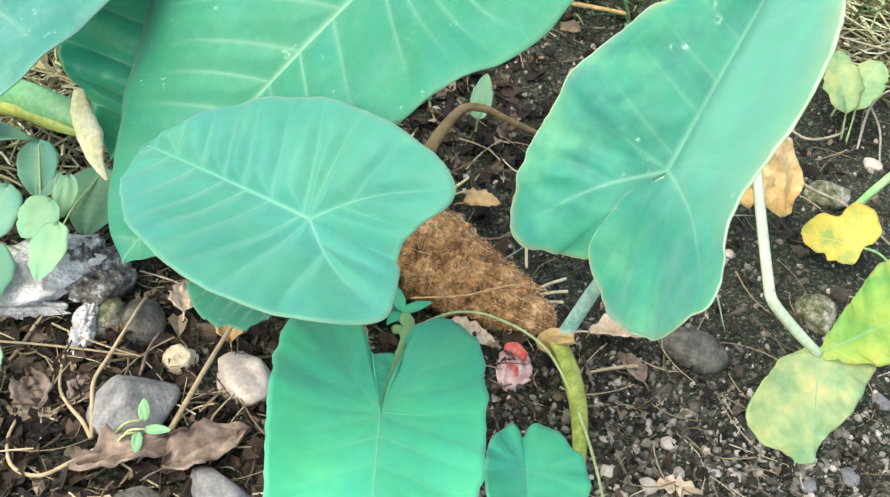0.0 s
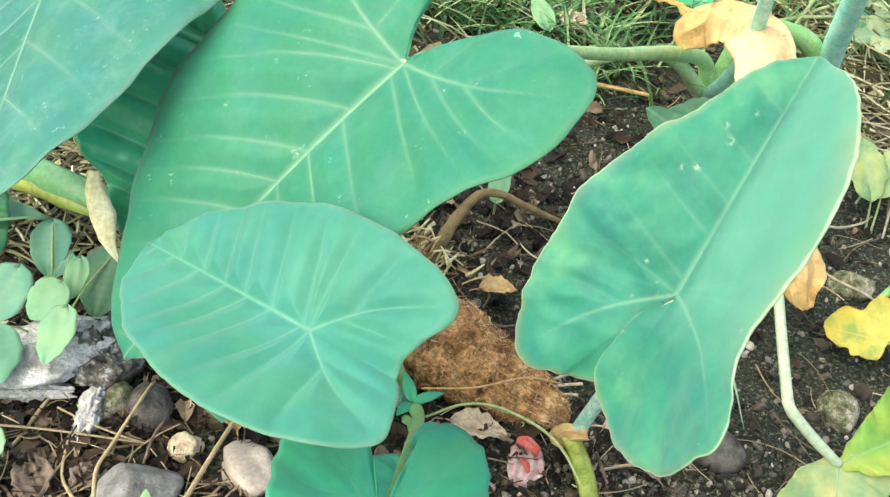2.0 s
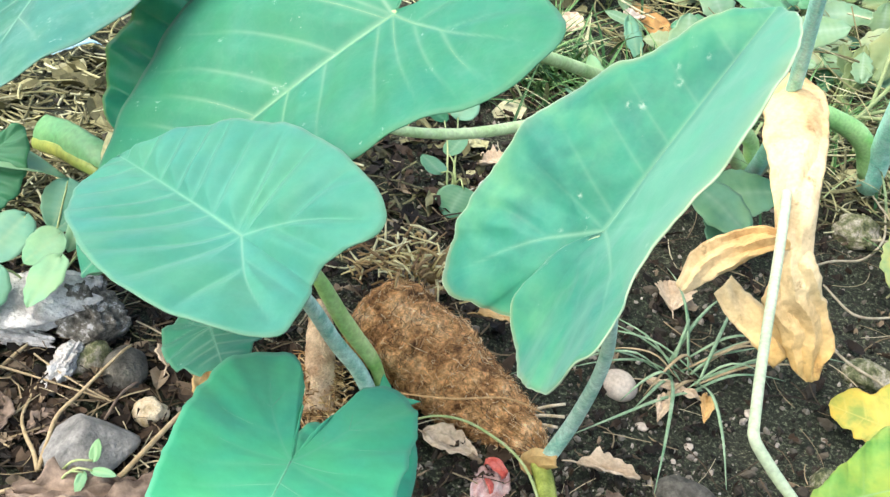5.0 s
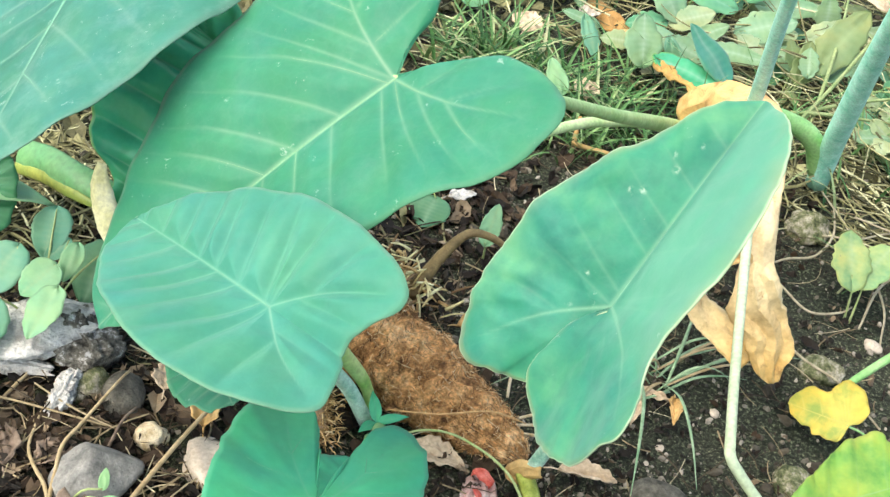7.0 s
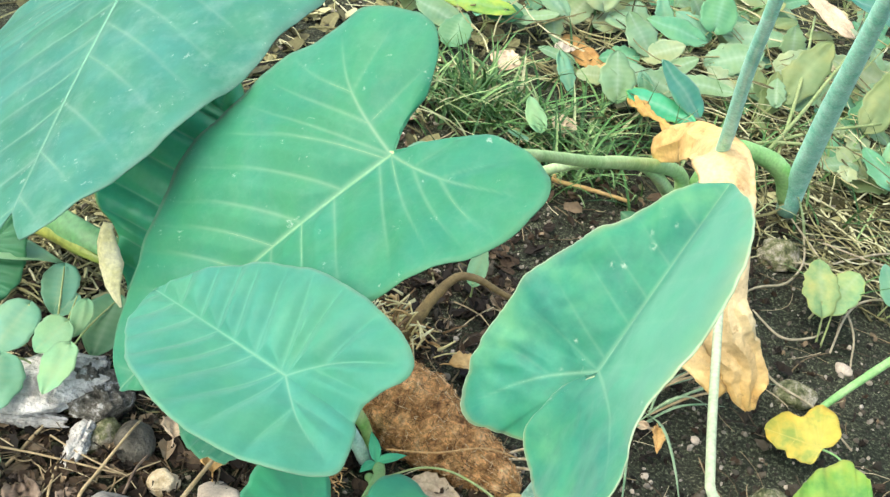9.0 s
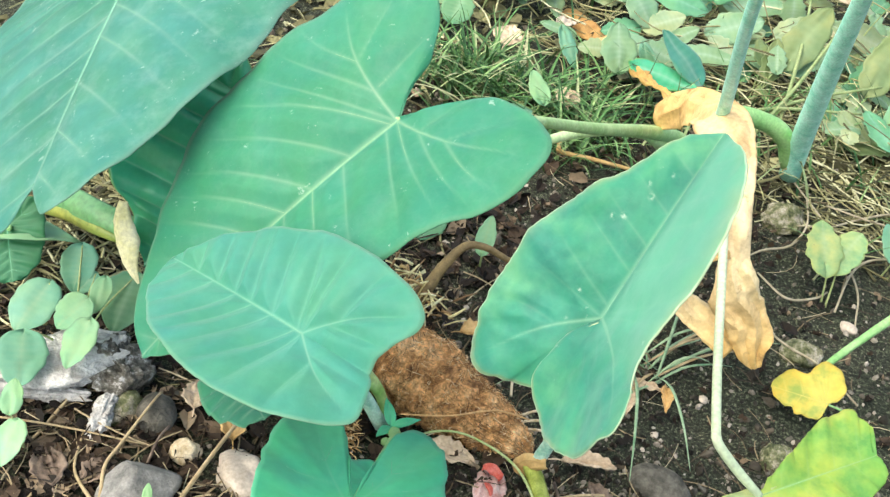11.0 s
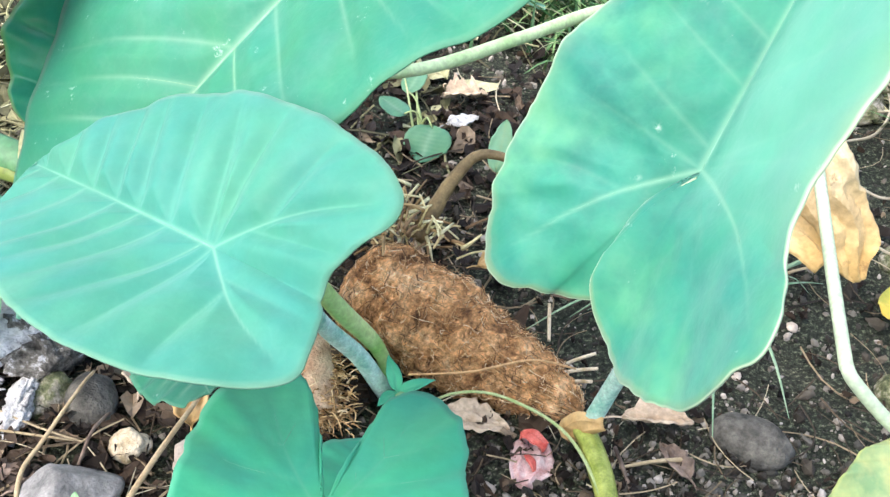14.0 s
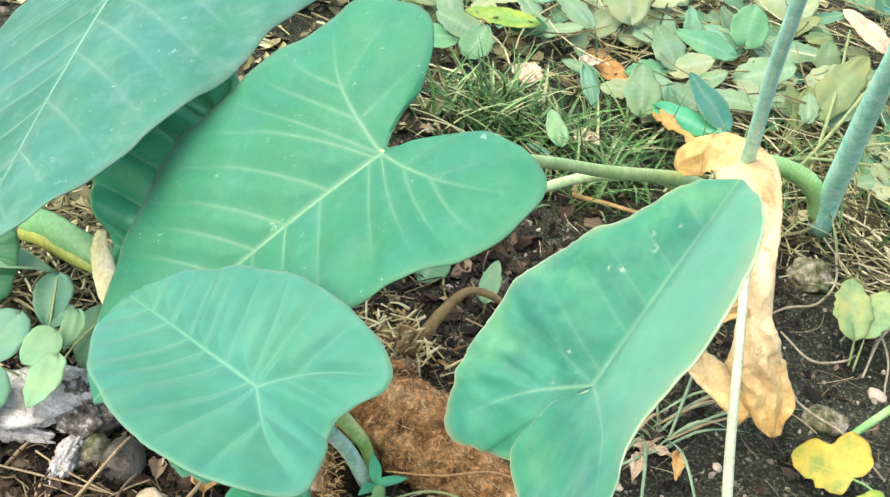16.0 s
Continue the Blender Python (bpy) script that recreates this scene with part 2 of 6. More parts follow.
M_fibre_gold = island_mat("root_hair_gold", [(0, (0.12, 0.06, 0.022)), (0.4, (0.50, 0.29, 0.11)), (0.8, (0.80, 0.56, 0.27)), (1, (0.90, 0.74, 0.46))], 0.8)
M_root = island_mat("cut_roots", [(0, (0.16, 0.09, 0.04)), (0.45, (0.44, 0.30, 0.13)), (0.75, (0.66, 0.58, 0.28)), (1, (0.84, 0.82, 0.54))], 0.7)
M_bark_tan = plain_mat("cormlet_bark", (0.36, 0.20, 0.10), (0.86, 0.64, 0.40), 45, 0.85, 0.9, 0.006)
M_straw = island_mat("straw_litter", [(0, (0.022, 0.017, 0.011)), (0.5, (0.095, 0.066, 0.035)), (0.85, (0.36, 0.28, 0.16)), (1, (0.6, 0.54, 0.36))], 0.7)
M_stub = plain_mat("stub_brown", (0.11, 0.075, 0.032), (0.32, 0.23, 0.10), 45, 0.6, 0.4)
M_stone_grey = plain_mat("stone_grey", (0.11, 0.11, 0.105), (0.32, 0.312, 0.29), 38, 0.7, 0.9, 0.003)
M_stone_dark = plain_mat("stone_dark", (0.030, 0.030, 0.024), (0.19, 0.175, 0.14), 46, 0.9, 1.0, 0.005)
M_stone_pale = plain_mat("stone_pale", (0.42, 0.35, 0.27), (0.64, 0.56, 0.46), 30, 0.65, 0.2)
M_stone_mossy, t_, b_ = node_mat("stone_mossy", 0.9, 0.25)
moss_c = ramp(t_, noise_tex(t_, 48, 7, 0.68), [(0.36, (0.06, 0.075, 0.035)), (0.47, (0.17, 0.18, 0.09)), (0.56, (0.36, 0.33, 0.25)), (0.68, (0.58, 0.54, 0.46))])
moss_f = ramp(t_, noise_tex(t_, 260, 5, 0.7), [(0.35, (0.6, 0.6, 0.6)), (0.65, (1.3, 1.3, 1.25))])
t_.links.new(mix(t_, 1.0, moss_c, moss_f, "MULTIPLY"), b_.inputs["Base Color"])
bump(t_, b_, noise_tex(t_, 150, 7, 0.7), 1.0, 0.005)
M_nut = plain_mat("nut_shell", (0.42, 0.30, 0.14), (0.84, 0.75, 0.56), 60, 0.7, 0.8, 0.004)
M_white = plain_mat("weathered_white", (0.30, 0.285, 0.26), (0.86, 0.84, 0.80), 28, 0.85, 1.0, 0.008)
M_red = plain_mat("wrapper_red", (0.40, 0.025, 0.02), (0.72, 0.20, 0.15), 90, 0.3, 0.3)
M_pink = plain_mat("wrapper_pale_pink", (0.50, 0.22, 0.19), (0.80, 0.66, 0.62), 75, 0.3, 0.3)
M_blue = plain_mat("plastic_blue", (0.05, 0.25, 0.5), (0.2, 0.5, 0.7), 60, 0.35, 0.3)
M_blue_pale = plain_mat("plastic_pale_blue", (0.25, 0.55, 0.68), (0.62, 0.82, 0.88), 50, 0.3, 0.3)
M_vine = plain_mat("vine_stem_tan", (0.30, 0.22, 0.11), (0.50, 0.40, 0.24), 50, 0.7, 0.4)
M_vine_grey = plain_mat("vine_stem_grey", (0.26, 0.22, 0.14), (0.48, 0.43, 0.31), 50, 0.75, 0.4)
M_vine_g = plain_mat("vine_stem_green", (0.30, 0.40, 0.14), (0.46, 0.52, 0.26), 50, 0.6, 0.2)
M_grass = island_mat("grass_blade", [(0, (0.022, 0.08, 0.022)), (0.45, (0.07, 0.19, 0.05)), (0.75, (0.19, 0.34, 0.12)), (1, (0.50, 0.49, 0.29))], 0.5, 0.1)
M_pebble = island_mat("soil_crumbs", [(0, (0.010, 0.010, 0.008)), (0.55, (0.052, 0.047, 0.036)), (0.85, (0.18, 0.155, 0.12)), (1, (0.50, 0.45, 0.38))], 0.9, 0.6, 200)
M_chips = island_mat("leaf_litter", [(0, (0.007, 0.005, 0.003)), (0.5, (0.020, 0.013, 0.008)), (0.85, (0.062, 0.039, 0.022)), (1, (0.34, 0.26, 0.17))], 0.8, 0.5, 90)

M_soil, t_, b_ = node_mat("dark_soil", 0.92, 0.25)
soil_c = ramp(t_, noise_tex(t_, 5, 6, 0.6), [(0.35, (0.023, 0.030, 0.019)), (0.62, (0.056, 0.062, 0.042)), (0.8, (0.12, 0.108, 0.075))])
soil_f = ramp(t_, noise_tex(t_, 170, 7, 0.75), [(0.38, (0.25, 0.25, 0.25)), (0.54, (1.1, 1.1, 1.05)), (0.64, (5.5, 5.3, 4.8))])
t_.links.new(mix(t_, 1.0, soil_c, soil_f, "MULTIPLY"), b_.inputs["Base Color"])
bump(t_, b_, noise_tex(t_, 90, 8, 0.7), 0.9, 0.012)


# ---- mesh helpers ----
def mesh_from(name, verts, faces, mat, parent=None, label="", smooth=True, attrs=None):
    me = bpy.data.meshes.new(name)
    me.from_pydata([tuple(v) for v in verts], [], [tuple(f) for f in faces])
    me.materials.append(mat)
    if smooth:
        me.polygons.foreach_set("use_smooth", [True] * len(me.polygons))
    for key, vals in (attrs or {}).items():
        me.attributes.new(key, "FLOAT", "POINT").data.foreach_set("value", vals)
    me.update()
    ob = new(name, me)
    ob.parent = parent
    if label:
        ob["label"] = label
    return ob


def part(name, bm, material, parent, label=""):
    """One mesh object out of a bmesh, under a thing or a part."""
    me = bpy.data.meshes.new(name)
    bm.to_mesh(me)
    bm.free()
    me.materials.append(material)
    me.polygons.foreach_set("use_smooth", [True] * len(me.polygons))
    ob = new(name, me)
    ob.parent = parent
    if label:
        ob["label"] = label
    return ob


def thing(name, label, category, group="", kind=""):
    return tagged(new(name), label, category, group, kind)


def smooth_line(pts, n, closed=False):
    """Catmull-Rom through the points, n samples at even steps of the parameter."""
    p = np.array(pts, float)
    p = np.vstack([2 * p[0] - p[1], p, 2 * p[-1] - p[-2]])
    out = []
    for s in np.linspace(0, len(pts) - 1 - 1e-6, n):
        k, f = int(s), s - int(s)
        a, b, c, d = p[k : k + 4]
        out.append(0.5 * (2 * b + (c - a) * f + (2 * a - 5 * b + 4 * c - d) * f * f + (3 * b - a - 3 * c + d) * f**3))
    return np.array(out)


def even_line(pts, n):
    """The same curve resampled at even lengths."""
    q = smooth_line(pts, 12 * len(pts))
    s = np.r_[0, np.cumsum(np.linalg.norm(np.diff(q, axis=0), axis=1))]
    at = np.linspace(0, s[-1], n)
    return np.stack([np.interp(at, s, q[:, k]) for k in range(q.shape[1])], 1)


def tube_data(pts, radii, segs=10, n=None, rough=0.0, flat=1.0):
    q = even_line(pts, n or max(6, 5 * len(pts)))
    r = np.interp(np.linspace(0, 1, len(q)), np.linspace(0, 1, len(radii)), radii)
    tan = np.gradient(q, axis=0)
    tan /= np.linalg.norm(tan, axis=1)[:, None] + 1e-9
    side = np.cross(tan[0], (0.13, 0.21, 0.97))
    side /= np.linalg.norm(side)
    verts, faces = [], []
    for k in range(len(q)):
        side = side - tan[k] * (side @ tan[k])
        side /= np.linalg.norm(side)
        up = np.cross(tan[k], side)
        for j in range(segs):
            a = 2 * math.pi * j / segs
            w = r[k] * (1 + rough * noise.noise((3 * k, 7 * j, r[0] * 900)))
            verts.append(q[k] + w * (math.cos(a) * side + flat * math.sin(a) * up))
    for k in range(len(q) - 1):
        for j in range(segs):
            a, b = k * segs + j, k * segs + (j + 1) % segs
            faces.append((a, b, b + segs, a + segs))
    faces.append(tuple(range(segs))[::-1])
    faces.append(tuple(len(verts) - segs + j for j in range(segs)))
    return verts, faces


def tube(name, pts, radii, mat, parent=None, label="", segs=10, n=None, rough=0.0, flat=1.0):
    v, f = tube_data(pts, radii, segs, n, rough, flat)
    return mesh_from(name, v, f, mat, parent, label)


def ground_z(x, y):
    """Height of the uneven garden soil."""
    near = max(0.0, 1 - max(0, abs(x) - 2) / 2) * max(0.0, 1 - max(0, abs(y - 1.4) - 2.2) / 2)
    return near * (0.016 * noise.noise((x * 3.1, y * 3.1, 0.3)) + 0.009 * noise.noise((x * 9, y * 9, 2.1)) + 0.005 * noise.noise((x * 27, y * 27, 4.7)))


def near_line(uv, line):
    """Distance from each point to a polyline, and how far along it (0 to 1) the nearest place lies."""
    best, along = np.full(len(uv), 9.0), np.zeros(len(uv))
    for q in range(len(line) - 1):
        a, d = line[q], line[q + 1] - line[q]
        s = np.clip(((uv - a) @ d) / (d @ d + 1e-12), 0, 1)
        e = np.hypot(*(uv - a - s[:, None] * d).T)
        hit = e < best
        best, along = np.where(hit, e, best), np.where(hit, (q + s) / (len(line) - 1), along)
    return best, along


def leaf_blade(name, S, tip, normal, half_a, half_b, mat, vein_mat, parent, label="", fold=(0, 0), droop=0.0, lobe=0.0,
               side_curl=(0.0, 0.0), wave=0.004, quilt=0.0018, swell=(1.0, 1.0), veins=9, N=132, M=30, seed=0, big=1.0, vein_w=1.0, dents=0.0010, under=0.0,
               lean=(0.42, 0.42), sway=0.02, rim_w=(0.05, 0.05), ragged=0.0006, branches=(3, 3), inner=2, scars=(), gain=(1.0, 1.0), lit_half=(0.0, 0.0), dish=0.0, rib=1.0):
    """A heart-shaped leaf blade. S: where the stalk meets it; tip: the end of its midrib; half_a lies on the side of
    normal x midrib, half_b on the other. Each half is its margin from near the tip round the lobe to the notch, as
    (along the midrib, out from it). branches: side veins of the lobe's own vein; scars: pale scuffs (half, u, v, size)."""
    S, tip, nrm = Vector(S), Vector(tip), Vector(normal)
    ex = tip - S
    L = ex.length
    ex.normalize()
    nrm = (nrm - ex * nrm.dot(ex)).normalized()
    ey = nrm.cross(ex)
    V, Fc, vein, rim, scar, pale, strips = [], [], [], [], [], [], []

    def place(u, v, sg, k, i_frac, jx):
        f = radians(fold[k])
        w = max(v, 0.0)
        e = dish * min(1.0, max(0.0, -u / 0.03)) * k
        h = math.sin(f) * (0.5 * (v + math.sqrt(v * v + e * e)) if e else w) + (0.30 * max(-v, 0.0) if not e else 0.0) - under * (1 - k) * min(1.0, max(0.0, -u / 0.02)) * max(0.0, 1 - w / 0.09) + side_curl[k] * w * w / (0.1 * big)
        h -= droop * max(0.0, u / L) ** 2 * L
        h -= lobe * max(0.0, -u / L) ** 1.6 * L
        h += wave * i_frac**3 * math.sin(jx * 41 / N + seed) + 0.2 * wave * i_frac**3 * math.sin(jx * 110 / N + 2 * seed)
        h += sway * big * noise.noise((u * 7 / big + seed, sg * v * 7 / big, seed * 1.7)) * min(1, w / (0.06 * big))
        h += dents * big * noise.noise((u * 32 / big + seed, sg * v * 32 / big, seed * 0.7)) * min(1, w / (0.02 * big))
        h += 0.6 * dents * big * (0.3 - abs(noise.noise((u * 44 / big + seed, sg * v * 44 / big, seed * 1.3)))) * min(1, w / (0.02 * big))
        return S + ex * u + ey * (sg * (v * math.cos(f) if v > 0 else v)) + nrm * h

    steps = np.linspace(0, 1, M + 1)
    steps = steps * (0.35 + 0.65 * steps)
    for k, (half, sg) in enumerate(((half_a, 1), (half_b, -1))):
        b = even_line([(L, 0.0)] + list(half), N)
        for j in range(N):
            e = ragged * big * min(1.0, j / 8, (N - 1 - j) / 8)
            q = j * 1.0 / N
            b[j, 0] += e * (noise.noise((q * 21, seed, 1 + k)) + 0.6 * noise.noise((q * 55, seed, 3 + k)))
            b[j, 1] += e * (noise.noise((q * 21, seed, 5 + k)) + 0.6 * noise.noise((q * 55, seed, 7 + k)))
        raw = np.clip(b[:, 0] - lean[k] * b[:, 1], 0, None)
        foot = np.minimum.accumulate(np.clip(raw, 0, L))
        free = int(np.argmax(foot <= 0.0)) if (foot <= 0.0).any() else N - 1
        far = int(np.argmax(np.hypot(b[:, 0], b[:, 1]) * (b[:, 0] < -0.25 * abs(b[:, 0].min()))))
        # side veins from the midrib, then the lobe's own vein with its branches
        lines = []
        for q in range(veins):
            at = q + 0.16 * math.sin(q * 1.35 + seed * 3 + k)
            j = max(2, min(N - 3, int(round(free * (0.10 + 0.86 * at / max(1, veins - 1))))))
            fs = np.linspace(0, 0.95, 9)
            pu = foot[j] + (b[j, 0] - foot[j]) * (fs + 0.10 * fs * (fs - 1) + 0.05 * fs**3)
            lines.append((np.stack([pu, b[j, 1] * fs], 1), gain[k] * (1.0 if 0 < q else 0.6), j))
        end = 0.86 * b[far]
        bow = np.array([b[far][1], -b[far][0]]) * 0.05
        trunk = np.array([end * f + bow * math.sin(math.pi * f) for f in np.linspace(0, 1, 9)])
        lines.append((trunk, 0.35 + 0.9 * min(1.0, gain[k] + 0.3), far))
        for q in range(branches[k]):
            f = 0.06 + 0.70 * q / max(1, branches[k])
            o = trunk[int(8 * f)]
            j = int(free + (far - free) * (0.22 + 0.68 * q / max(1, branches[k])))
            lines.append((np.array([o + (0.93 * b[j] - o) * g + bow * 0.6 * math.sin(math.pi * g) for g in np.linspace(0, 1, 7)]), 0.85 * gain[k], j))
        for q in range(inner):
            o = trunk[2 + 2 * q]
            j = int(far + (N - 1 - far) * (0.62 - 0.34 * q))
            lines.append((np.array([o + (0.9 * b[j] - o) * g for g in np.linspace(0, 1, 5)]), 0.6 * gain[k], j))
        U = foot[:, None] + (b[:, 0] - foot)[:, None] * (steps + 0.10 * steps * (steps - 1))[None]
        W = b[:, 1][:, None] * steps[None]
        uv = np.stack([U.ravel(), W.ravel()], 1)
        wv = 0.0017 * big * vein_w
        amp, dq = np.zeros(len(uv)), np.abs(uv[:, 1]) + np.where(uv[:, 0] < 0, -uv[:, 0], 0)
        for line, strength, j in lines:
            d, s = near_line(uv, line)
            wide = wv * (1 - 0.55 * s)
            amp = np.maximum(amp, strength * (0.75 * np.exp(-((d / wide) ** 2)) + 0.09 * np.exp(-((d / (3.5 * wide)) ** 2))) * (1 - 0.75 * s**2))
            dq = np.minimum(dq, d + 0.004 * big * s)
            if strength > 0.45:
                strips.append(([place(p[0], p[1], sg, k, 0.5, j) for p in line[: -2]], strength))
        mid = np.exp(-((uv[:, 1] / (0.0032 * big * vein_w * (0.35 + 0.65 * (1 - np.clip(uv[:, 0] / L, 0, 1))))) ** 2)) * (uv[:, 0] >= -0.002) * min(1.0, rib)
        puff = quilt * swell[k] * (1 - np.exp(-((dq / (0.010 * big)) ** 2)))
        puff *= np.where(uv[:, 0] < 0.004, np.clip(np.abs(uv[:, 1]) / 0.014, 0, 1), 1.0)
        fgrid = np.tile(steps, N)
        edge = np.clip(fgrid - 1 + rim_w[k], 0, 1) / rim_w[k]
        base = len(V)
        for n_ in range(len(uv)):
            j, f = n_ // (M + 1), fgrid[n_]
            V.append(place(uv[n_, 0], uv[n_, 1], sg, k, f, j) + nrm * (puff[n_] * (1 - f**5)))
        vein += list(np.maximum(amp * (1 - fgrid**6), mid))
        thin = np.clip((fgrid - 0.95) / 0.05, 0, 1) ** 1.3
        wide = edge ** (1.3 if rim_w[k] < 0.1 else 2.2)
        rim += list(np.where(rim_w[k] < 0.1, wide, np.maximum(thin, wide * np.clip((uv[:, 0] + 0.065) / 0.05, 0, 1))))
        mark = np.zeros(len(uv))
        for side, su, sv, size in scars:
            if side == k:
                mark = np.maximum(mark, np.exp(-((uv[:, 0] - su) ** 2 + (uv[:, 1] - sv) ** 2) / size**2))
        scar += list(mark)
        # mask of the painted sky light: strength per half, none along the midrib or low lobe
        pale += list(lit_half[k] * (1 - np.exp(-((np.clip(uv[:, 1], 0, 1) / 0.012) ** 2))) * np.clip((uv[:, 0] + 0.035) / 0.05, 0, 1))
        for j in range(N - 1):
            for i in range(M):
                a = base + j * (M + 1) + i
                quad = (a, a + 1, a + M + 2, a + M + 1)
                Fc.append(quad if sg < 0 else quad[::-1])
    blade = mesh_from(name, V, Fc, mat, parent, label, attrs={"vein": vein, "rim": rim, "scar": scar, "pale": pale})
    me = blade.data
    bm = bmesh.new()
    bm.from_mesh(me)
    bmesh.ops.remove_doubles(bm, verts=bm.verts, dist=0.0003)
    bmesh.ops.recalc_face_normals(bm, faces=bm.faces)
    bm.to_mesh(me)
    bm.free()
    sol = blade.modifiers.new("thickness", "SOLIDIFY")
    sol.thickness, sol.offset = 0.0011, 0.0
    # raised midrib and side veins
    r0 = 0.0008 * big * vein_w
    mid = [S + ex * u + nrm * (0.0003 - droop * max(0.0, u / L) ** 2 * L) for u in np.linspace(0, L * 0.94, 12)]
    tube("midrib", mid, [r0 * 1.5 * rib, r0 * 1.0 * rib, r0 * 0.3], vein_mat, blade, segs=10, n=26, flat=0.6)
    for s, strength in strips:
        tube("vein", [p + nrm * 0.0003 for p in s], [r0 * 0.5 * strength, r0 * 0.34, r0 * 0.1], vein_mat, blade, segs=5, n=14, flat=0.6)
    return blade


def small_leaf_data(L, W, pos, yaw, pitch, roll, curl=0.2, cup=0.15, notch=0.0, n=9, m=4, jag=0.0, seed=0.0, blunt=0.8, rumple=0.0, teeth=0.0):
    """An ovate leaflet from its stalk end along +y, as a grid."""
    M4 = Matrix.Translation(pos) @ Euler((radians(pitch), radians(roll), radians(yaw)), "XYZ").to_matrix().to_4x4()
    V, F, ve, ri = [], [], [], []
    for j in range(n + 1):
        s = j / n
        w = W * 0.5 * (math.sin(math.pi * s**0.72) ** blunt if 0 < s < 1 else 0.02)
        w *= 1 + jag * noise.noise((s * 9 + seed, seed, 1))
        w *= 1 + teeth * (0.5 - (s * 5.3 + seed) % 1.0) * min(1.0, 3 * s)
        for i in range(-m, m + 1):
            a = i / m
            yy = L * s - notch * L * abs(a) * (1 - s) ** 3
            zz = -curl * L * s * s + cup * abs(a) * w + 0.04 * L * noise.noise((a * 2 + seed, s * 3, seed)) + rumple * L * (noise.noise((a * 3 + seed, s * 6, seed + 3)) + 0.6 * abs(noise.noise((a * 6, s * 11 + seed, seed))))
            V.append(M4 @ Vector((a * w, yy, zz)))
            ve.append(max(0.0, 1 - abs(a) * 4) * 0.8 + (0.35 if (j % 2 == 0) else 0.0) * (1 - abs(a)))
            ri.append(1.0 if abs(i) == m else 0.0)
    k = 2 * m + 1
    for j in range(n):
        for i in range(k - 1):
            a = j * k + i
            F.append((a, a + 1, a + k + 1, a + k))
    return V, F, ve, ri


def small_leaf(name, parent, mat, label="", thick=0.0006, **kw):
    V, F, ve, ri = small_leaf_data(**kw)
    ob = mesh_from(name, V, F, mat, parent, label, attrs={"vein": ve, "rim": ri})
    sol = ob.modifiers.new("thickness", "SOLIDIFY")
    sol.thickness = thick
    return ob


def stone(name, label, pos, size, yaw, mat, seed, rough=0.16, angular=0.0, sink=0.3, category="stone", group="stones on the soil", sub=4):
    """A stone, rounded or faceted, partly sunk in the soil; pos gives x, y."""
    bm = bmesh.new()
    bmesh.ops.create_icosphere(bm, subdivisions=sub, radius=1)
    for v in bm.verts:
        d = v.co.normalized()
        r = 1 + rough * noise.noise(d * 1.3 + Vector((seed, seed * 2, 0))) + 0.25 * rough * noise.noise(d * 4 + Vector((0, seed, 0)))
        if angular:
            for q in range(9):
                a = Vector((math.sin(q * 2.4 + seed), math.cos(q * 1.7 + seed * 2), math.sin(q * 3.1 + seed * 3))).normalized()
                lim = 1 - angular * (0.4 + 0.6 * abs(math.sin(q * 5.1 + seed)))
                if d.dot(a) * r > lim:
                    r = lim / d.dot(a)
        v.co = Vector((d.x * r * size[0] / 2, d.y * r * size[1] / 2, d.z * r * size[2] / 2))
    ob = part(name, bm, mat, None)
    z = ground_z(*pos) + size[2] * (0.5 - sink)
    ob.matrix_world = pose(pos[0], pos[1], z, 0, 0, yaw)
    return tagged(ob, label, category, group)


# ---- ground ----
def axis_steps(c, dense, n, far):
    s = np.linspace(-1, 1, n)
    return c + dense * s + (far - dense) * np.sign(s) * np.abs(s) ** 9


gx, gy = axis_steps(0.15, 1.7, 301, 80), axis_steps(1.6, 1.8, 301, 80)
gv = [(x, y, ground_z(x, y)) for y in gy for x in gx]
gf = [(j * 301 + i, j * 301 + i + 1, (j + 1) * 301 + i + 1, (j + 1) * 301 + i) for j in range(300) for i in range(300)]
tagged(mesh_from("ground", gv, gf, M_soil), "dark crumbly garden soil with stones and litter", "ground", kind="structure")

# ---- taro plant with two leaves beside the corm ----
plant_a = thing("taro_plant", "young taro plant with a round blue-green leaf and a heart leaf", "taro plant", "taro plants")
BASE_A = (0.004, 1.115, 0.01)
A_S, A_T = (-0.0732, 0.6802, 0.5656), (-0.2485, 0.8194, 0.5196)
leaf_blade("leaf_blade", A_S, A_T, (-0.472, -0.345, 0.811),
           [(0.2255, 0.0117), (0.2195, 0.026), (0.209, 0.042), (0.184, 0.055), (0.143, 0.0745), (0.108, 0.083), (0.051, 0.093), (-0.001, 0.095), (-0.055, 0.087), (-0.101, 0.069), (-0.123, 0.045), (-0.107, 0.012), (-0.092, 0.0)],
           [(0.2180, 0.010), (0.2115, 0.020), (0.1718, 0.0497), (0.1111, 0.080), (0.0496, 0.0991), (-0.0128, 0.1005), (-0.0692, 0.0905), (-0.0995, 0.078), (-0.1105, 0.062), (-0.1053, 0.0444), (-0.093, 0.018), (-0.092, 0.0)],
           M_leaf, M_vein, plant_a, "rounded blue-green blade with pale veins", N=250, M=40, fold=(16.4, 8.9), droop=0.081, lobe=0.011, side_curl=(0.31, -0.08), wave=0.002, quilt=0.0058, swell=(1.0, 1.4), veins=7, seed=1.3, sway=0.008, branches=(2, 2), inner=1, gain=(0.7, 0.3), vein_w=0.68, rib=0.8)
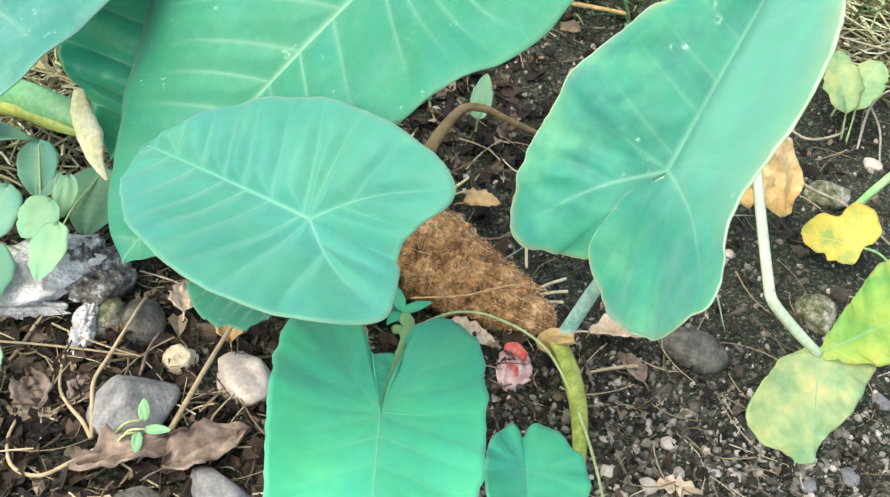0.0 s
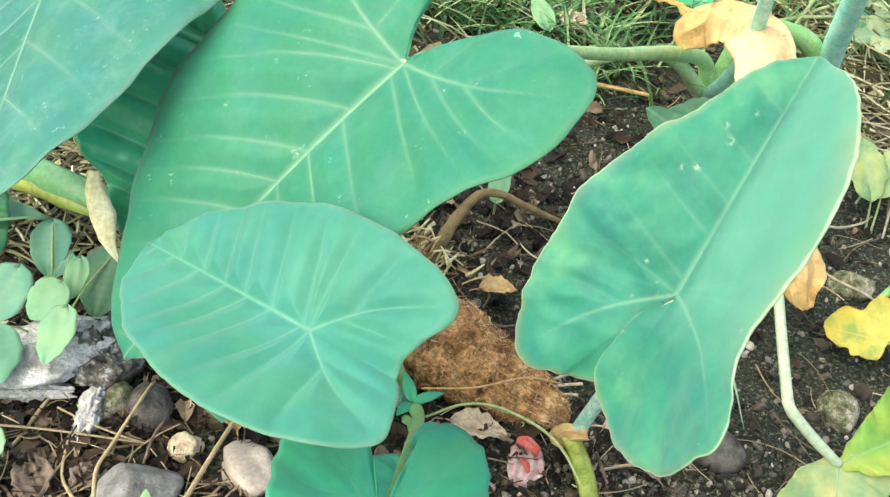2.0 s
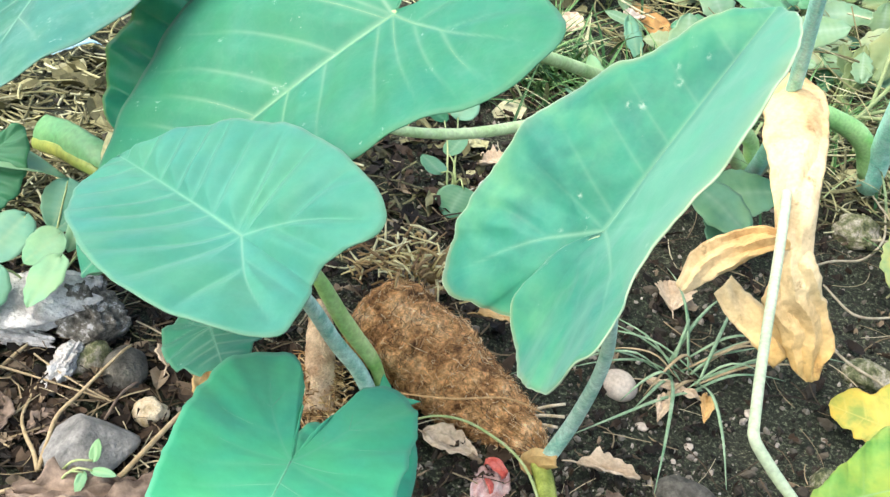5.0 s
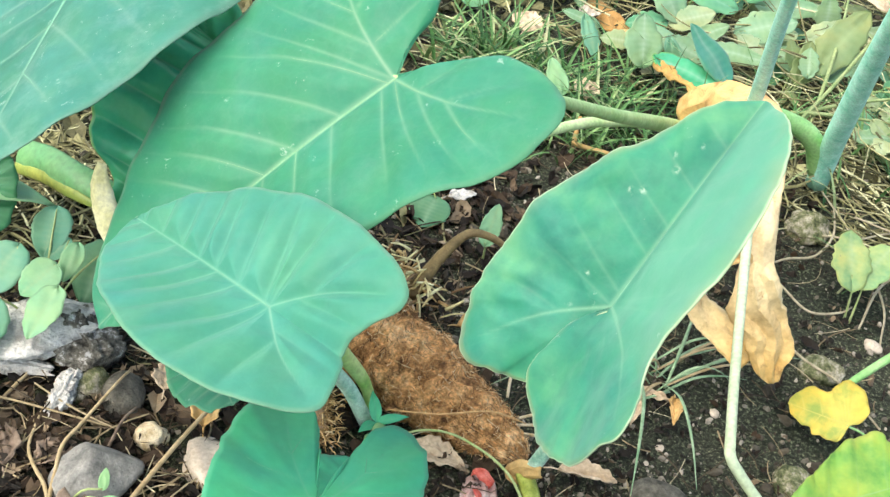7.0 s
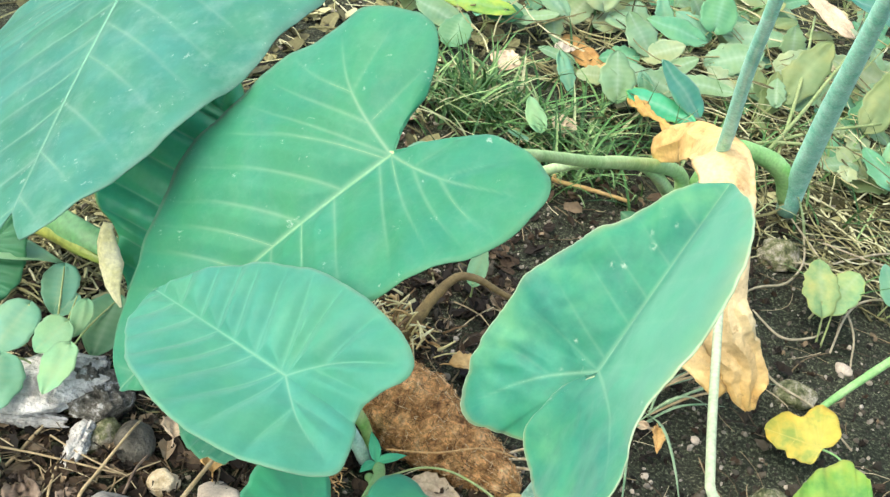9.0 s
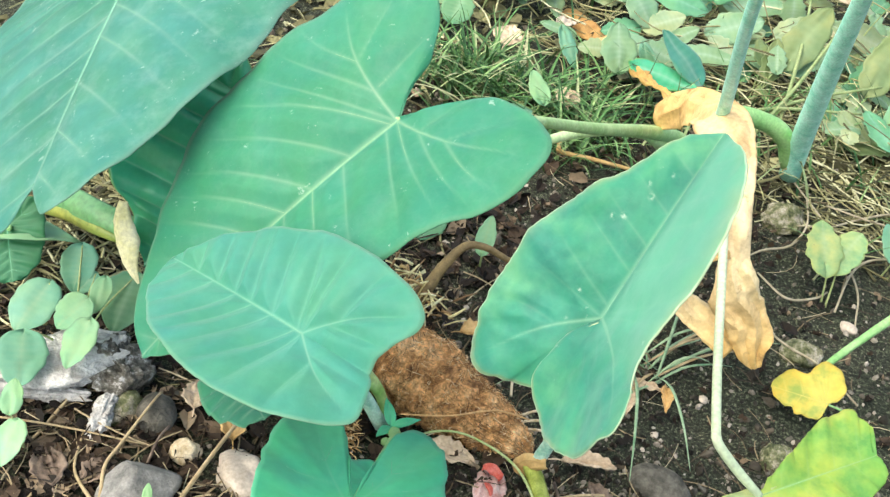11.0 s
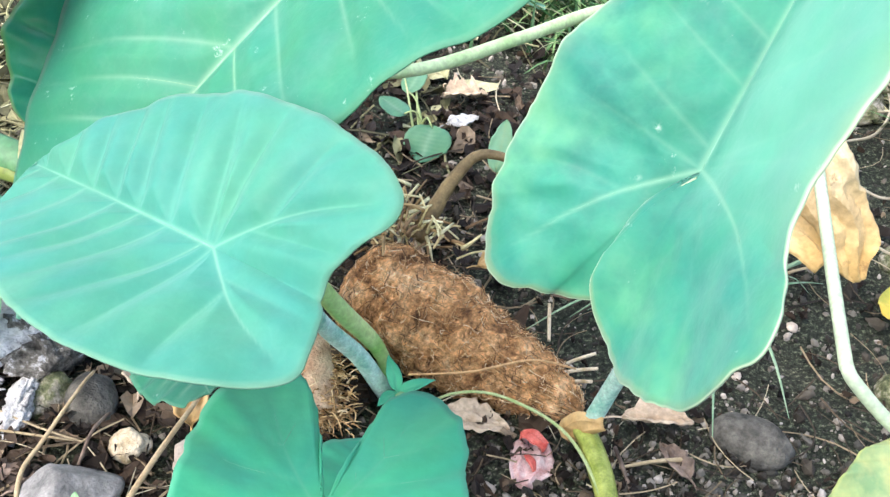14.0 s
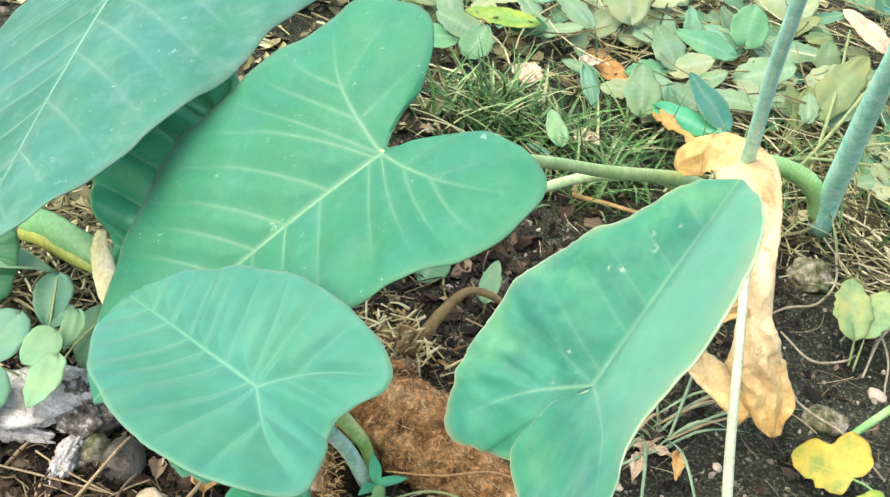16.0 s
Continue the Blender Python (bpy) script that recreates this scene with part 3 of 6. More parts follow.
tube("petiole", [BASE_A, (-0.028, 1.105, 0.075), (-0.058, 1.072, 0.14), (-0.088, 1.0, 0.255), (-0.092, 0.85, 0.40), (-0.076, 0.70, 0.548), (-0.072, 0.683, 0.5625)], [0.0115, 0.0105, 0.0095, 0.008, 0.006, 0.0045, 0.0026], M_pet_waxy, plant_a, "bluish waxy stalk")
tube("petiole", [(0.010, 1.125, 0.01), (-0.010, 1.138, 0.06), (-0.055, 1.097, 0.155), (-0.090, 1.058, 0.245), (-0.108, 1.03, 0.29)], [0.0075, 0.0105, 0.0115, 0.010, 0.006], M_sheath, plant_a, "green sheathing stalk")
D_S = (0.0, 0.635, 0.388)
leaf_blade("leaf_blade", D_S, (0.0, 0.45, 0.42), (0, 0.2, 0.97),
           [(0.16, 0.045), (0.093, 0.085), (0.043, 0.092), (-0.04, 0.093), (-0.098, 0.088), (-0.138, 0.070), (-0.147, 0.046), (-0.112, 0.024), (-0.058, 0.010), (-0.012, 0.0)],
           [(0.16, 0.050), (0.117, 0.080), (0.088, 0.090), (-0.01, 0.100), (-0.09, 0.100), (-0.142, 0.080), (-0.154, 0.052), (-0.126, 0.027), (-0.066, 0.011), (-0.012, 0.0)],
           M_leaf_d, M_vein_d, plant_a, "smooth deep green heart-shaped blade", fold=(3, 3), ragged=0.003, wave=0.003, quilt=0.001, veins=7, seed=2.1, vein_w=0.9)
tube("petiole", [(0.024, 1.105, 0.015), (0.028, 0.98, 0.13), (0.014, 0.80, 0.27), (0.004, 0.68, 0.36), (0.001, 0.637, 0.384)], [0.010, 0.008, 0.006, 0.004, 0.0022], M_pet_green, plant_a)

# ---- taro plant with the long mottled leaf ----
plant_c = thing("taro_plant", "taro plant with one long mottled leaf on a bluish stalk", "taro plant", "taro plants")
C_S, C_T = (0.1885, 0.6545, 0.6728), (0.2566, 0.7478, 0.8243)
# the right half's sky sheen is put into its colour, 0.75 strong
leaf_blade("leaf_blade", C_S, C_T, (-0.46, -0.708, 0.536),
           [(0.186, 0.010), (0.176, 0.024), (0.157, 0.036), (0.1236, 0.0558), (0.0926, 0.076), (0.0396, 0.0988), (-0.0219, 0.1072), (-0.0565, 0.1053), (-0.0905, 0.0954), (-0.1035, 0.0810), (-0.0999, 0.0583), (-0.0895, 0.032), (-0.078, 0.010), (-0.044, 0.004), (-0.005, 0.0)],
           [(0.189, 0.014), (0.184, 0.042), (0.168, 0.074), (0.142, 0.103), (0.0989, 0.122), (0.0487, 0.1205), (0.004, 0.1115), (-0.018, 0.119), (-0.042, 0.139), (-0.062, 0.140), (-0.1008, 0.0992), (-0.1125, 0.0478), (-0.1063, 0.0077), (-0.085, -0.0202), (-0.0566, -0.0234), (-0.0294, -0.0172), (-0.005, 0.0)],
           M_leaf_c, M_vein, plant_c, "long mottled green blade with yellowing margin", N=240, M=40, fold=(-1.9, 51), droop=0.0465, side_curl=(-0.03, 0.045), wave=0.003, quilt=0.0012, veins=6, dents=0.0046, lobe=0.161, seed=3.7, under=0.004, rim_w=(0.12, 0.34), sway=0.011, ragged=0.0028, branches=(2, 2), inner=1, gain=(0.27, 0.16), lit_half=(0.0, 0.75), dish=0.034, rib=0.55,
           scars=[(0, 0.010, 0.032, 0.0016), (0, -0.018, 0.031, 0.0013), (0, 0.112, 0.022, 0.0022), (0, 0.121, 0.030, 0.0016), (0, 0.085, 0.034, 0.0022), (0, 0.080, 0.042, 0.0015), (0, 0.137, 0.016, 0.0014)])
tube("petiole", [(0.235, 1.05, 0.05), (0.255, 1.03, 0.17), (0.25, 0.92, 0.36), (0.207, 0.735, 0.60), (0.190, 0.660, 0.667)], [0.0105, 0.0085, 0.007, 0.005, 0.003], M_pet_waxy, plant_c, "bluish waxy stalk")
tube("stem", [(0.228, 1.06, 0.055), (0.245, 1.02, 0.05), (0.26, 0.95, 0.04), (0.262, 0.865, 0.012)], [0.012, 0.0135, 0.011, 0.008], M_stem_yel, plant_c, "yellow-green creeping stem")

# ---- big taro plant behind ----
plant_b = thing("taro_plant", "large taro plant with long stalks and a broad leaf", "taro plant", "taro plants")
B_S, B_T = (-0.0319, 0.944, 0.6543), (-0.2951, 0.798, 0.40)
leaf_blade("leaf_blade", B_S, B_T, (-0.604, -0.21, 0.769),
           [(0.35, 0.05), (0.25, 0.120), (0.149, 0.154), (0.069, 0.177), (0.031, 0.189), (-0.025, 0.205), (-0.064, 0.207), (-0.096, 0.199), (-0.114, 0.178), (-0.117, 0.150), (-0.112, 0.120), (-0.0918, 0.0705), (-0.0591, 0.039), (-0.0286, 0.0195), (-0.006, 0.0)],
           [(0.385, 0.026), (0.368, 0.05), (0.332, 0.085), (0.300, 0.111), (0.267, 0.142), (0.240, 0.172), (0.218, 0.192), (0.185, 0.203), (0.145, 0.212), (0.104, 0.222), (0.054, 0.220), (0.0, 0.214), (-0.065, 0.198), (-0.110, 0.138), (-0.112, 0.083), (-0.0735, 0.041), (-0.046, 0.027), (-0.006, 0.0)],
           M_leaf_b, M_vein_b, plant_b, "broad green blade with strong pale veins", fold=(4.3, 33), droop=0.107, lobe=0.016, side_curl=(-0.10, -0.178), N=280, M=44, wave=0.003, quilt=0.0055, veins=8, seed=5.2, big=1.8, vein_w=0.75, sway=0.008, lean=(0.25, 0.78), branches=(3, 3), inner=2, gain=(0.8, 0.8))
CROWN = (0.53, 2.0, 0.02)
tube("petiole", [CROWN, (0.5, 1.97, 0.12), (0.4, 1.8, 0.225), (0.25, 1.5, 0.378), (0.12, 1.25, 0.51), B_S], [0.016, 0.014, 0.0115, 0.009, 0.0075, 0.005], M_pet_olive, plant_b)
tube("petiole", [CROWN, (0.4, 1.85, 0.19), (0.25, 1.7, 0.25), (0.127, 1.55, 0.27), (0.0, 1.4, 0.29), (-0.12, 1.28, 0.34), (-0.25, 1.30, 0.36)], [0.016, 0.013, 0.0105, 0.009, 0.009, 0.007, 0.005], M_pet_pale, plant_b, "pale green stalk")
tube("petiole", [CROWN, (0.505, 1.82, 0.17), (0.480, 1.67, 0.31), (0.454, 1.56, 0.433), (0.411, 1.42, 0.625), (0.378, 1.29, 0.772), (0.33, 1.12, 0.98)], [0.018, 0.014, 0.0115, 0.011, 0.010, 0.009, 0.008], M_pet_blue, plant_b, "bluish upright stalk")
tube("petiole", [CROWN, (0.57, 1.99, 0.185), (0.665, 2.035, 0.17), (0.725, 2.055, 0.13), (0.762, 2.075, 0.06)], [0.016, 0.018, 0.019, 0.021, 0.022], M_pet_green, plant_b, "bent green runner")
tube("petiole", [(0.772, 2.08, 0.03), (0.761, 2.055, 0.11), (0.741, 2.0, 0.20), (0.702, 1.88, 0.379), (0.662, 1.75, 0.544), (0.60, 1.55, 0.78)], [0.024, 0.023, 0.021, 0.018, 0.015, 0.012], M_pet_blue, plant_b, "bluish upright stalk")
tube("petiole", [CROWN, (0.51, 1.7, 0.26), (0.468, 1.40, 0.335), (0.456, 1.26, 0.325), (0.425, 1.02, 0.335), (0.412, 0.89, 0.335)], [0.015, 0.011, 0.0085, 0.0074, 0.0066, 0.0062], M_pet_white, plant_b, "pale drooping stalk")
L_S = (0.486, 0.872, 0.269)
tube("petiole", [(0.412, 0.892, 0.337), (0.418, 0.885, 0.328), (0.45, 0.878, 0.298), L_S], [0.0062, 0.0063, 0.0062, 0.005], M_pet_white, plant_b, "pale drooping stalk, kinked")
leaf_blade("leaf_blade", L_S, (0.467, 0.754, 0.223), (-0.1, -0.35, 0.93),
           [(0.126, 0.004), (0.102, 0.010), (0.080, 0.028), (0.059, 0.044), (0.025, 0.059), (-0.008, 0.070), (-0.026, 0.058), (-0.025, 0.031), (-0.008, 0.0)],
           [(0.131, 0.012), (0.127, 0.025), (0.121, 0.054), (0.111, 0.070), (0.093, 0.078), (0.067, 0.070), (0.025, 0.048), (0.004, 0.026), (-0.008, 0.0)],
           M_lime_pale, M_lime_rib, plant_b, "pale yellow-green folded lower blade", fold=(-16, 12), wave=0.003, ragged=0.0015, dents=0.003, gain=(0.3, 0.3), quilt=0.0006, veins=6, N=100, seed=7.7, vein_w=0.8)
leaf_blade("leaf_blade", L_S, (0.634, 0.945, 0.305), (0.0, -0.15, 0.98),
           [(0.178, 0.016), (0.182, 0.045), (0.165, 0.068), (0.125, 0.0655), (0.09, 0.050), (0.057, 0.033), (0.02, 0.015), (-0.006, 0.0)],
           [(0.174, 0.012), (0.166, 0.030), (0.135, 0.046), (0.098, 0.048), (0.048, 0.038), (0.015, 0.018), (-0.006, 0.0)],
           M_lime, M_lime_rib, plant_b, "yellowing lime-green upper blade", fold=(8, -6), wave=0.004, ragged=0.002, dents=0.004, quilt=0.001, veins=6, N=120, seed=2.7, vein_w=0.6, branches=(2, 2), inner=1, gain=(0.4, 0.4))

# ---- leaf overhanging from the side ----
plant_e = thing("taro_plant", "tall taro plant with a large bluish overhanging leaf", "taro plant", "taro plants")
E_S, E_T = (-0.446, 1.392, 0.610), (-0.4465, 0.9163, 0.503)
E_half = [(0.535, 0.035), (0.522, 0.085), (0.490, 0.122), (0.447, 0.155), (0.390, 0.200), (0.300, 0.246), (0.180, 0.288), (0.1, 0.297), (0.038, 0.301), (-0.011, 0.302), (-0.05, 0.269), (-0.065, 0.202), (-0.06, 0.108), (-0.041, 0.038), (-0.01, 0.0)]
leaf_blade("leaf_blade", E_S, E_T, (-0.646, -0.289, 0.707), E_half, [(u, 1.1 * v) for u, v in E_half], M_leaf_e, M_vein, plant_e, "large dusty blue-green blade", N=280, M=44, fold=(3.4, 0), droop=0.042, side_curl=(-0.27, 0.0), wave=0.004, quilt=0.004, veins=8, seed=9.1, big=2.2, vein_w=0.8, lean=(0.95, 0.5), sway=0.006, branches=(4, 4), inner=2)
tube("petiole", [(-0.62, 2.05, 0.0), (-0.60, 1.95, 0.3), (-0.53, 1.60, 0.58), E_S], [0.025, 0.02, 0.015, 0.009], M_pet_blue, plant_e)

plant_f = thing("taro_plant", "taro plant with a dark shaded leaf, yellow at its curled edge", "taro plant", "taro plants")
leaf_blade("leaf_blade", (-0.30, 1.40, 0.37), (-0.41, 1.24, 0.13), (-0.2, -0.7, 0.6),
           [(0.29, 0.02), (0.26, 0.06), (0.20, 0.09), (0.12, 0.10), (0.03, 0.09), (-0.03, 0.06), (-0.03, 0.02), (-0.01, 0.0)],
           [(0.285, 0.025), (0.25, 0.065), (0.22, 0.115), (0.18, 0.150), (0.11, 0.170), (0.02, 0.166), (-0.05, 0.13), (-0.07, 0.07), (-0.04, 0.02), (-0.01, 0.0)],
           M_leaf_dark, M_vein_d, plant_f, "glossy dark green blade with yellow edge", fold=(12, 8), wave=0.010, quilt=0.011, dents=0.003, veins=7, N=200, seed=4.4, lean=(0.4, 0.1))
tube("petiole", [(-0.30, 1.75, 0.0), (-0.31, 1.62, 0.22), (-0.30, 1.40, 0.365)], [0.012, 0.009, 0.006], M_pet_green, plant_f)

# small leaves of the plants in front
leaf_blade("leaf_blade", (-0.185, 0.955, 0.215), (-0.130, 0.845, 0.265), (-0.45, 0.1, 0.88),
           [(0.125, 0.02), (0.07, 0.05), (0.0, 0.058), (-0.05, 0.045), (-0.07, 0.02), (-0.02, 0.0)],
           [(0.125, 0.02), (0.07, 0.05), (0.0, 0.060), (-0.05, 0.050), (-0.07, 0.02), (-0.02, 0.0)],
           M_leaf_b, M_vein_d, plant_a, "small shaded green blade", N=60, M=18, veins=5, seed=6.1, vein_w=0.6)
leaf_blade("leaf_blade", (0.030, 0.79, 0.245), (0.060, 0.69, 0.25), (0.05, 0.15, 0.98),
           [(0.09, 0.03), (0.04, 0.058), (-0.02, 0.064), (-0.065, 0.056), (-0.088, 0.035), (-0.07, 0.012), (-0.02, 0.0)],
           [(0.09, 0.03), (0.04, 0.056), (-0.01, 0.060), (-0.035, 0.052), (-0.048, 0.032), (-0.045, 0.010), (-0.02, 0.0)],
           M_leaf_d, M_vein_d, plant_a, "small green blade beneath the heart leaf", N=90, M=18, fold=(6, 6), veins=5, seed=3.1, vein_w=0.7, wave=0.002)
tube("petiole", [(0.014, 1.085, 0.01), (0.02, 0.98, 0.12), (0.028, 0.84, 0.22), (0.030, 0.792, 0.242)], [0.007, 0.005, 0.0035, 0.002], M_pet_green, plant_a)
for yw, ln in ((20, 0.05), (-70, 0.045), (150, 0.04)):
    small_leaf("shoot_leaf", plant_a, M_leaf_d, L=ln, W=0.018, pos=(0.02, 1.085, 0.045), yaw=yw, pitch=25, roll=0, curl=0.2, seed=yw)
leaf_blade("leaf_blade", (0.178, 0.798, 0.10), (0.185, 0.70, 0.085), (0, -0.1, 1),
           [(0.09, 0.03), (0.035, 0.07), (-0.009, 0.068), (-0.030, 0.055), (-0.055, 0.035), (-0.060, 0.012), (-0.046, 0.0)],
           [(0.09, 0.03), (0.036, 0.052), (-0.008, 0.050), (-0.041, 0.038), (-0.060, 0.014), (-0.046, 0.0)],
           M_leaf_d, M_vein_d, plant_c, "small bright green young blade", fold=(12, 12), N=80, M=18, wave=0.003, dents=0.003, veins=6, seed=8.3, vein_w=0.8)
tube("petiole", [(0.262, 0.87, 0.012), (0.235, 0.85, 0.05), (0.20, 0.82, 0.09), (0.178, 0.798, 0.099)], [0.006, 0.005, 0.003], M_pet_green, plant_c)

# ---- dark striped leaf at the edge of the bed ----
plant_g = thing("taro_plant", "low taro seedling with a dark striped leaf and a pale leaf", "taro plant", "taro plants")
leaf_blade("leaf_blade", (-0.63, 1.25, 0.15), (-0.595, 1.18, 0.10), (-0.1, -0.5, 0.8),
           [(0.085, 0.025), (0.055, 0.05), (0.0, 0.06), (-0.04, 0.045), (-0.03, 0.01), (-0.01, 0.0)],
           [(0.085, 0.025), (0.055, 0.05), (0.0, 0.06), (-0.04, 0.045), (-0.03, 0.01), (-0.01, 0.0)],
           M_weed_dark, M_vein_d, plant_g, "dark green ribbed blade", quilt=0.006, N=80, M=18, veins=6, seed=1.9)
small_leaf("young_leaf", plant_g, M_weed_pale, "pale yellowish unrolling leaf", L=0.13, W=0.08, pos=(-0.65, 1.23, 0.14), yaw=-70, pitch=10, roll=-10, curl=0.3, cup=0.3)
tube("petiole", [(-0.66, 1.38, 0.0), (-0.65, 1.32, 0.10), (-0.62, 1.235, 0.158)], [0.008, 0.006, 0.004], M_pet_green, plant_g)
tube("petiole", [(-0.66, 1.38, 0.0), (-0.67, 1.30, 0.09), (-0.65, 1.23, 0.14)], [0.007, 0.005, 0.003], M_pet_green, plant_g)


# ---- withered yellow leaf hanging from the big plant ----
def ribbon(name, parent, mat, pts, widths, up, label="", crumple=0.012, n=90, m=26, seed=0.0, folds=3.0, crease=0.0, pleat=0.5, ragged=0.35):
    """A limp crumpled strip of dead leaf along a line, pleated lengthwise and puckered across."""
    q = even_line(pts, n)
    w = np.interp(np.linspace(0, 1, n), np.linspace(0, 1, len(widths)), widths)
    tan = np.gradient(q, axis=0)
    step = float(np.linalg.norm(tan, axis=1).mean())
    V, F, along = [], [], []
    for j in range(n):
        tj = Vector(tan[j]).normalized()
        side = tj.cross(Vector(up)).normalized()
        nn = side.cross(tj)
        for i in range(m + 1):
            a = 2 * i / m - 1
            wob = 1 + ragged * noise.noise((j * step * 22, 3.1 * np.sign(a), seed)) + 0.3 * ragged * noise.noise((j * step * 80, 3.1 * np.sign(a), seed))
            m1, m2 = a * w[j] * 0.5, j * step
            fold_at = a * folds * 0.36 + 0.8 * noise.noise((m2 * 9, seed, 1.5)) + 0.30 * noise.noise((m2 * 26, a * 1.5, seed))
            zig = abs((fold_at % 1.0) * 2 - 1)
            pucker = 0.3 - abs(noise.noise((m1 * 22 + m2 * 6, m2 * 14 - m1 * 9, seed + 5)))
            h = crumple * (pleat * zig + 1.2 * noise.noise((m1 * 9, m2 * 11, seed)) + 0.8 * pucker + 0.22 * (0.3 - abs(noise.noise((m1 * 60 - m2 * 10, m2 * 55 + m1 * 15, seed + 9)))))
            h *= min(1.0, 0.25 + 6 * (1 - j / (n - 1)), 0.25 + 6 * j / (n - 1))
            h -= 0.35 * w[j] * a * a * 0.5
            V.append(Vector(q[j]) + side * (a * w[j] * 0.5 * wob) + nn * h)
            along.append(j / (n - 1))
    for j in range(n - 1):
        for i in range(m):
            k = j * (m + 1) + i
            if crease and noise.noise((j * 1.7, i * 2.3, seed)) > 0:
                F += [(k, k + 1, k + m + 2), (k, k + m + 2, k + m + 1)]
            elif crease:
                F += [(k, k + 1, k + m + 1), (k + 1, k + m + 2, k + m + 1)]
            else:
                F.append((k, k + 1, k + m + 2, k + m + 1))
    ob = mesh_from(name, V, F, mat, parent, label, attrs={"along": along})
    if crease:
        ob.data.set_sharp_from_angle(angle=radians(crease))
    ob.modifiers.new("thickness", "SOLIDIFY").thickness = 0.0012
    return ob


FOLD_A, FOLD_B, FOLD_C, FOLD_D = (Vector(p) for p in ((-0.445, 1.285, 0.165), (-0.52, 1.315, 0.158), (-0.575, 1.355, 0.140), (-0.64, 1.40, 0.11)))
TIP = [(-0.450, 1.262, 0.232), (-0.448, 1.250, 0.212), (-0.440, 1.235, 0.185), (-0.424, 1.215, 0.158), (-0.405, 1.200, 0.128)]
M_leaf_fold = plain_mat("folded_leaf_green", (0.09, 0.30, 0.12), (0.19, 0.39, 0.16), 16, 0.4, 0.08)
M_rim_yel = plain_mat("leaf_rim_yellow", (0.16, 0.27, 0.06), (0.42, 0.44, 0.10), 18, 0.42, 0.08)
ribbon("folded_lobe", plant_f, M_leaf_fold, [FOLD_A, FOLD_B, FOLD_C, FOLD_D], [0.036, 0.046, 0.050, 0.050], (0, -0.75, 0.65), "light green folded lobe", 0.003, n=40, m=14, seed=1.0, ragged=0.04, pleat=0.1)
ribbon("yellow_margin", plant_f, M_rim_yel, [p + Vector((0, -0.014, -0.022)) for p in (FOLD_A, FOLD_B, FOLD_C, FOLD_D)], [0.010, 0.019, 0.022, 0.018], (0, -0.9, 0.3), "yellow rolled margin", 0.002, n=40, m=10, seed=3.0, ragged=0.06, pleat=0.1)
ribbon("curled_tip", plant_f, M_cream, TIP, [0.016, 0.036, 0.040, 0.026, 0.004], (-0.3, -0.8, 0.5), "rolled cream leaf edge", 0.003, n=40, m=10, seed=6.0)
withered = thing("withered_leaf", "withered yellow-brown taro leaf hanging limp from a stalk", "dead leaf")
ribbon("blade", withered, M_dry_yel, [(0.40, 1.84, 0.235), (0.435, 1.78, 0.30), (0.455, 1.66, 0.375), (0.462, 1.55, 0.405), (0.472, 1.45, 0.372), (0.486, 1.39, 0.325), (0.502, 1.365, 0.275), (0.506, 1.355, 0.255)],
       [0.05, 0.085, 0.085, 0.092, 0.096, 0.088, 0.060, 0.046], (-0.1, -0.7, 0.6), "smooth orange-yellow upper part of the blade", 0.011, folds=2.4, n=90, m=26, seed=2.0, crease=26, ragged=0.12, pleat=0.7)
ribbon("lower_blade", withered, M_dry_pale, [(0.500, 1.365, 0.275), (0.512, 1.352, 0.240), (0.528, 1.342, 0.205), (0.556, 1.332, 0.165), (0.574, 1.326, 0.125), (0.590, 1.320, 0.098)],
       [0.046, 0.062, 0.088, 0.078, 0.074, 0.058, 0.018], (-0.1, -0.7, 0.6), "crumpled pale tan lower part of the blade", 0.015, folds=3.2, n=64, m=26, seed=12.0, crease=24, ragged=0.25, pleat=0.8)
ribbon("side_lobe", withered, M_dry_yel, [(0.490, 1.37, 0.285), (0.455, 1.362, 0.278), (0.424, 1.36, 0.254), (0.390, 1.35, 0.222), (0.368, 1.335, 0.180)], [0.03, 0.042, 0.050, 0.050, 0.020], (0, -0.6, 0.8), "curled tan side lobe", 0.012, n=44, m=14, seed=4.0, crease=26, pleat=0.8, ragged=0.2)
ribbon("brown_flap", withered, M_dry_pale, [(0.430, 1.37, 0.185), (0.465, 1.36, 0.165), (0.505, 1.35, 0.140), (0.545, 1.335, 0.115)], [0.040, 0.052, 0.055, 0.050], (0, -0.5, 0.8), "pale papery flap", 0.012, n=36, m=14, seed=6.0, crease=26)
rotten = thing("rotten_stalk", "rotting orange-yellow taro stalk lying among weeds", "dead stalk")
ribbon("stalk", rotten, M_dry_orange, [(0.455, 1.93, 0.225), (0.445, 2.03, 0.195), (0.431, 2.143, 0.15), (0.412, 2.309, 0.10), (0.35, 2.501, 0.06), (0.303, 2.604, 0.05), (0.254, 2.70, 0.04)], [0.030, 0.028, 0.034, 0.040, 0.060, 0.075, 0.045], (0, -0.4, 0.9), "soft flattened orange-yellow stalk", 0.010, n=90, m=14, seed=8.0, crease=26, ragged=0.25, pleat=0.8)
ribbon("torn_skin", rotten, M_dry, [(0.335, 2.50, 0.07), (0.36, 2.46, 0.078), (0.395, 2.44, 0.06)], [0.03, 0.06, 0.03], (0, -0.3, 0.9), "torn brown skin", 0.012, n=20, m=10, seed=9.0, crease=22)

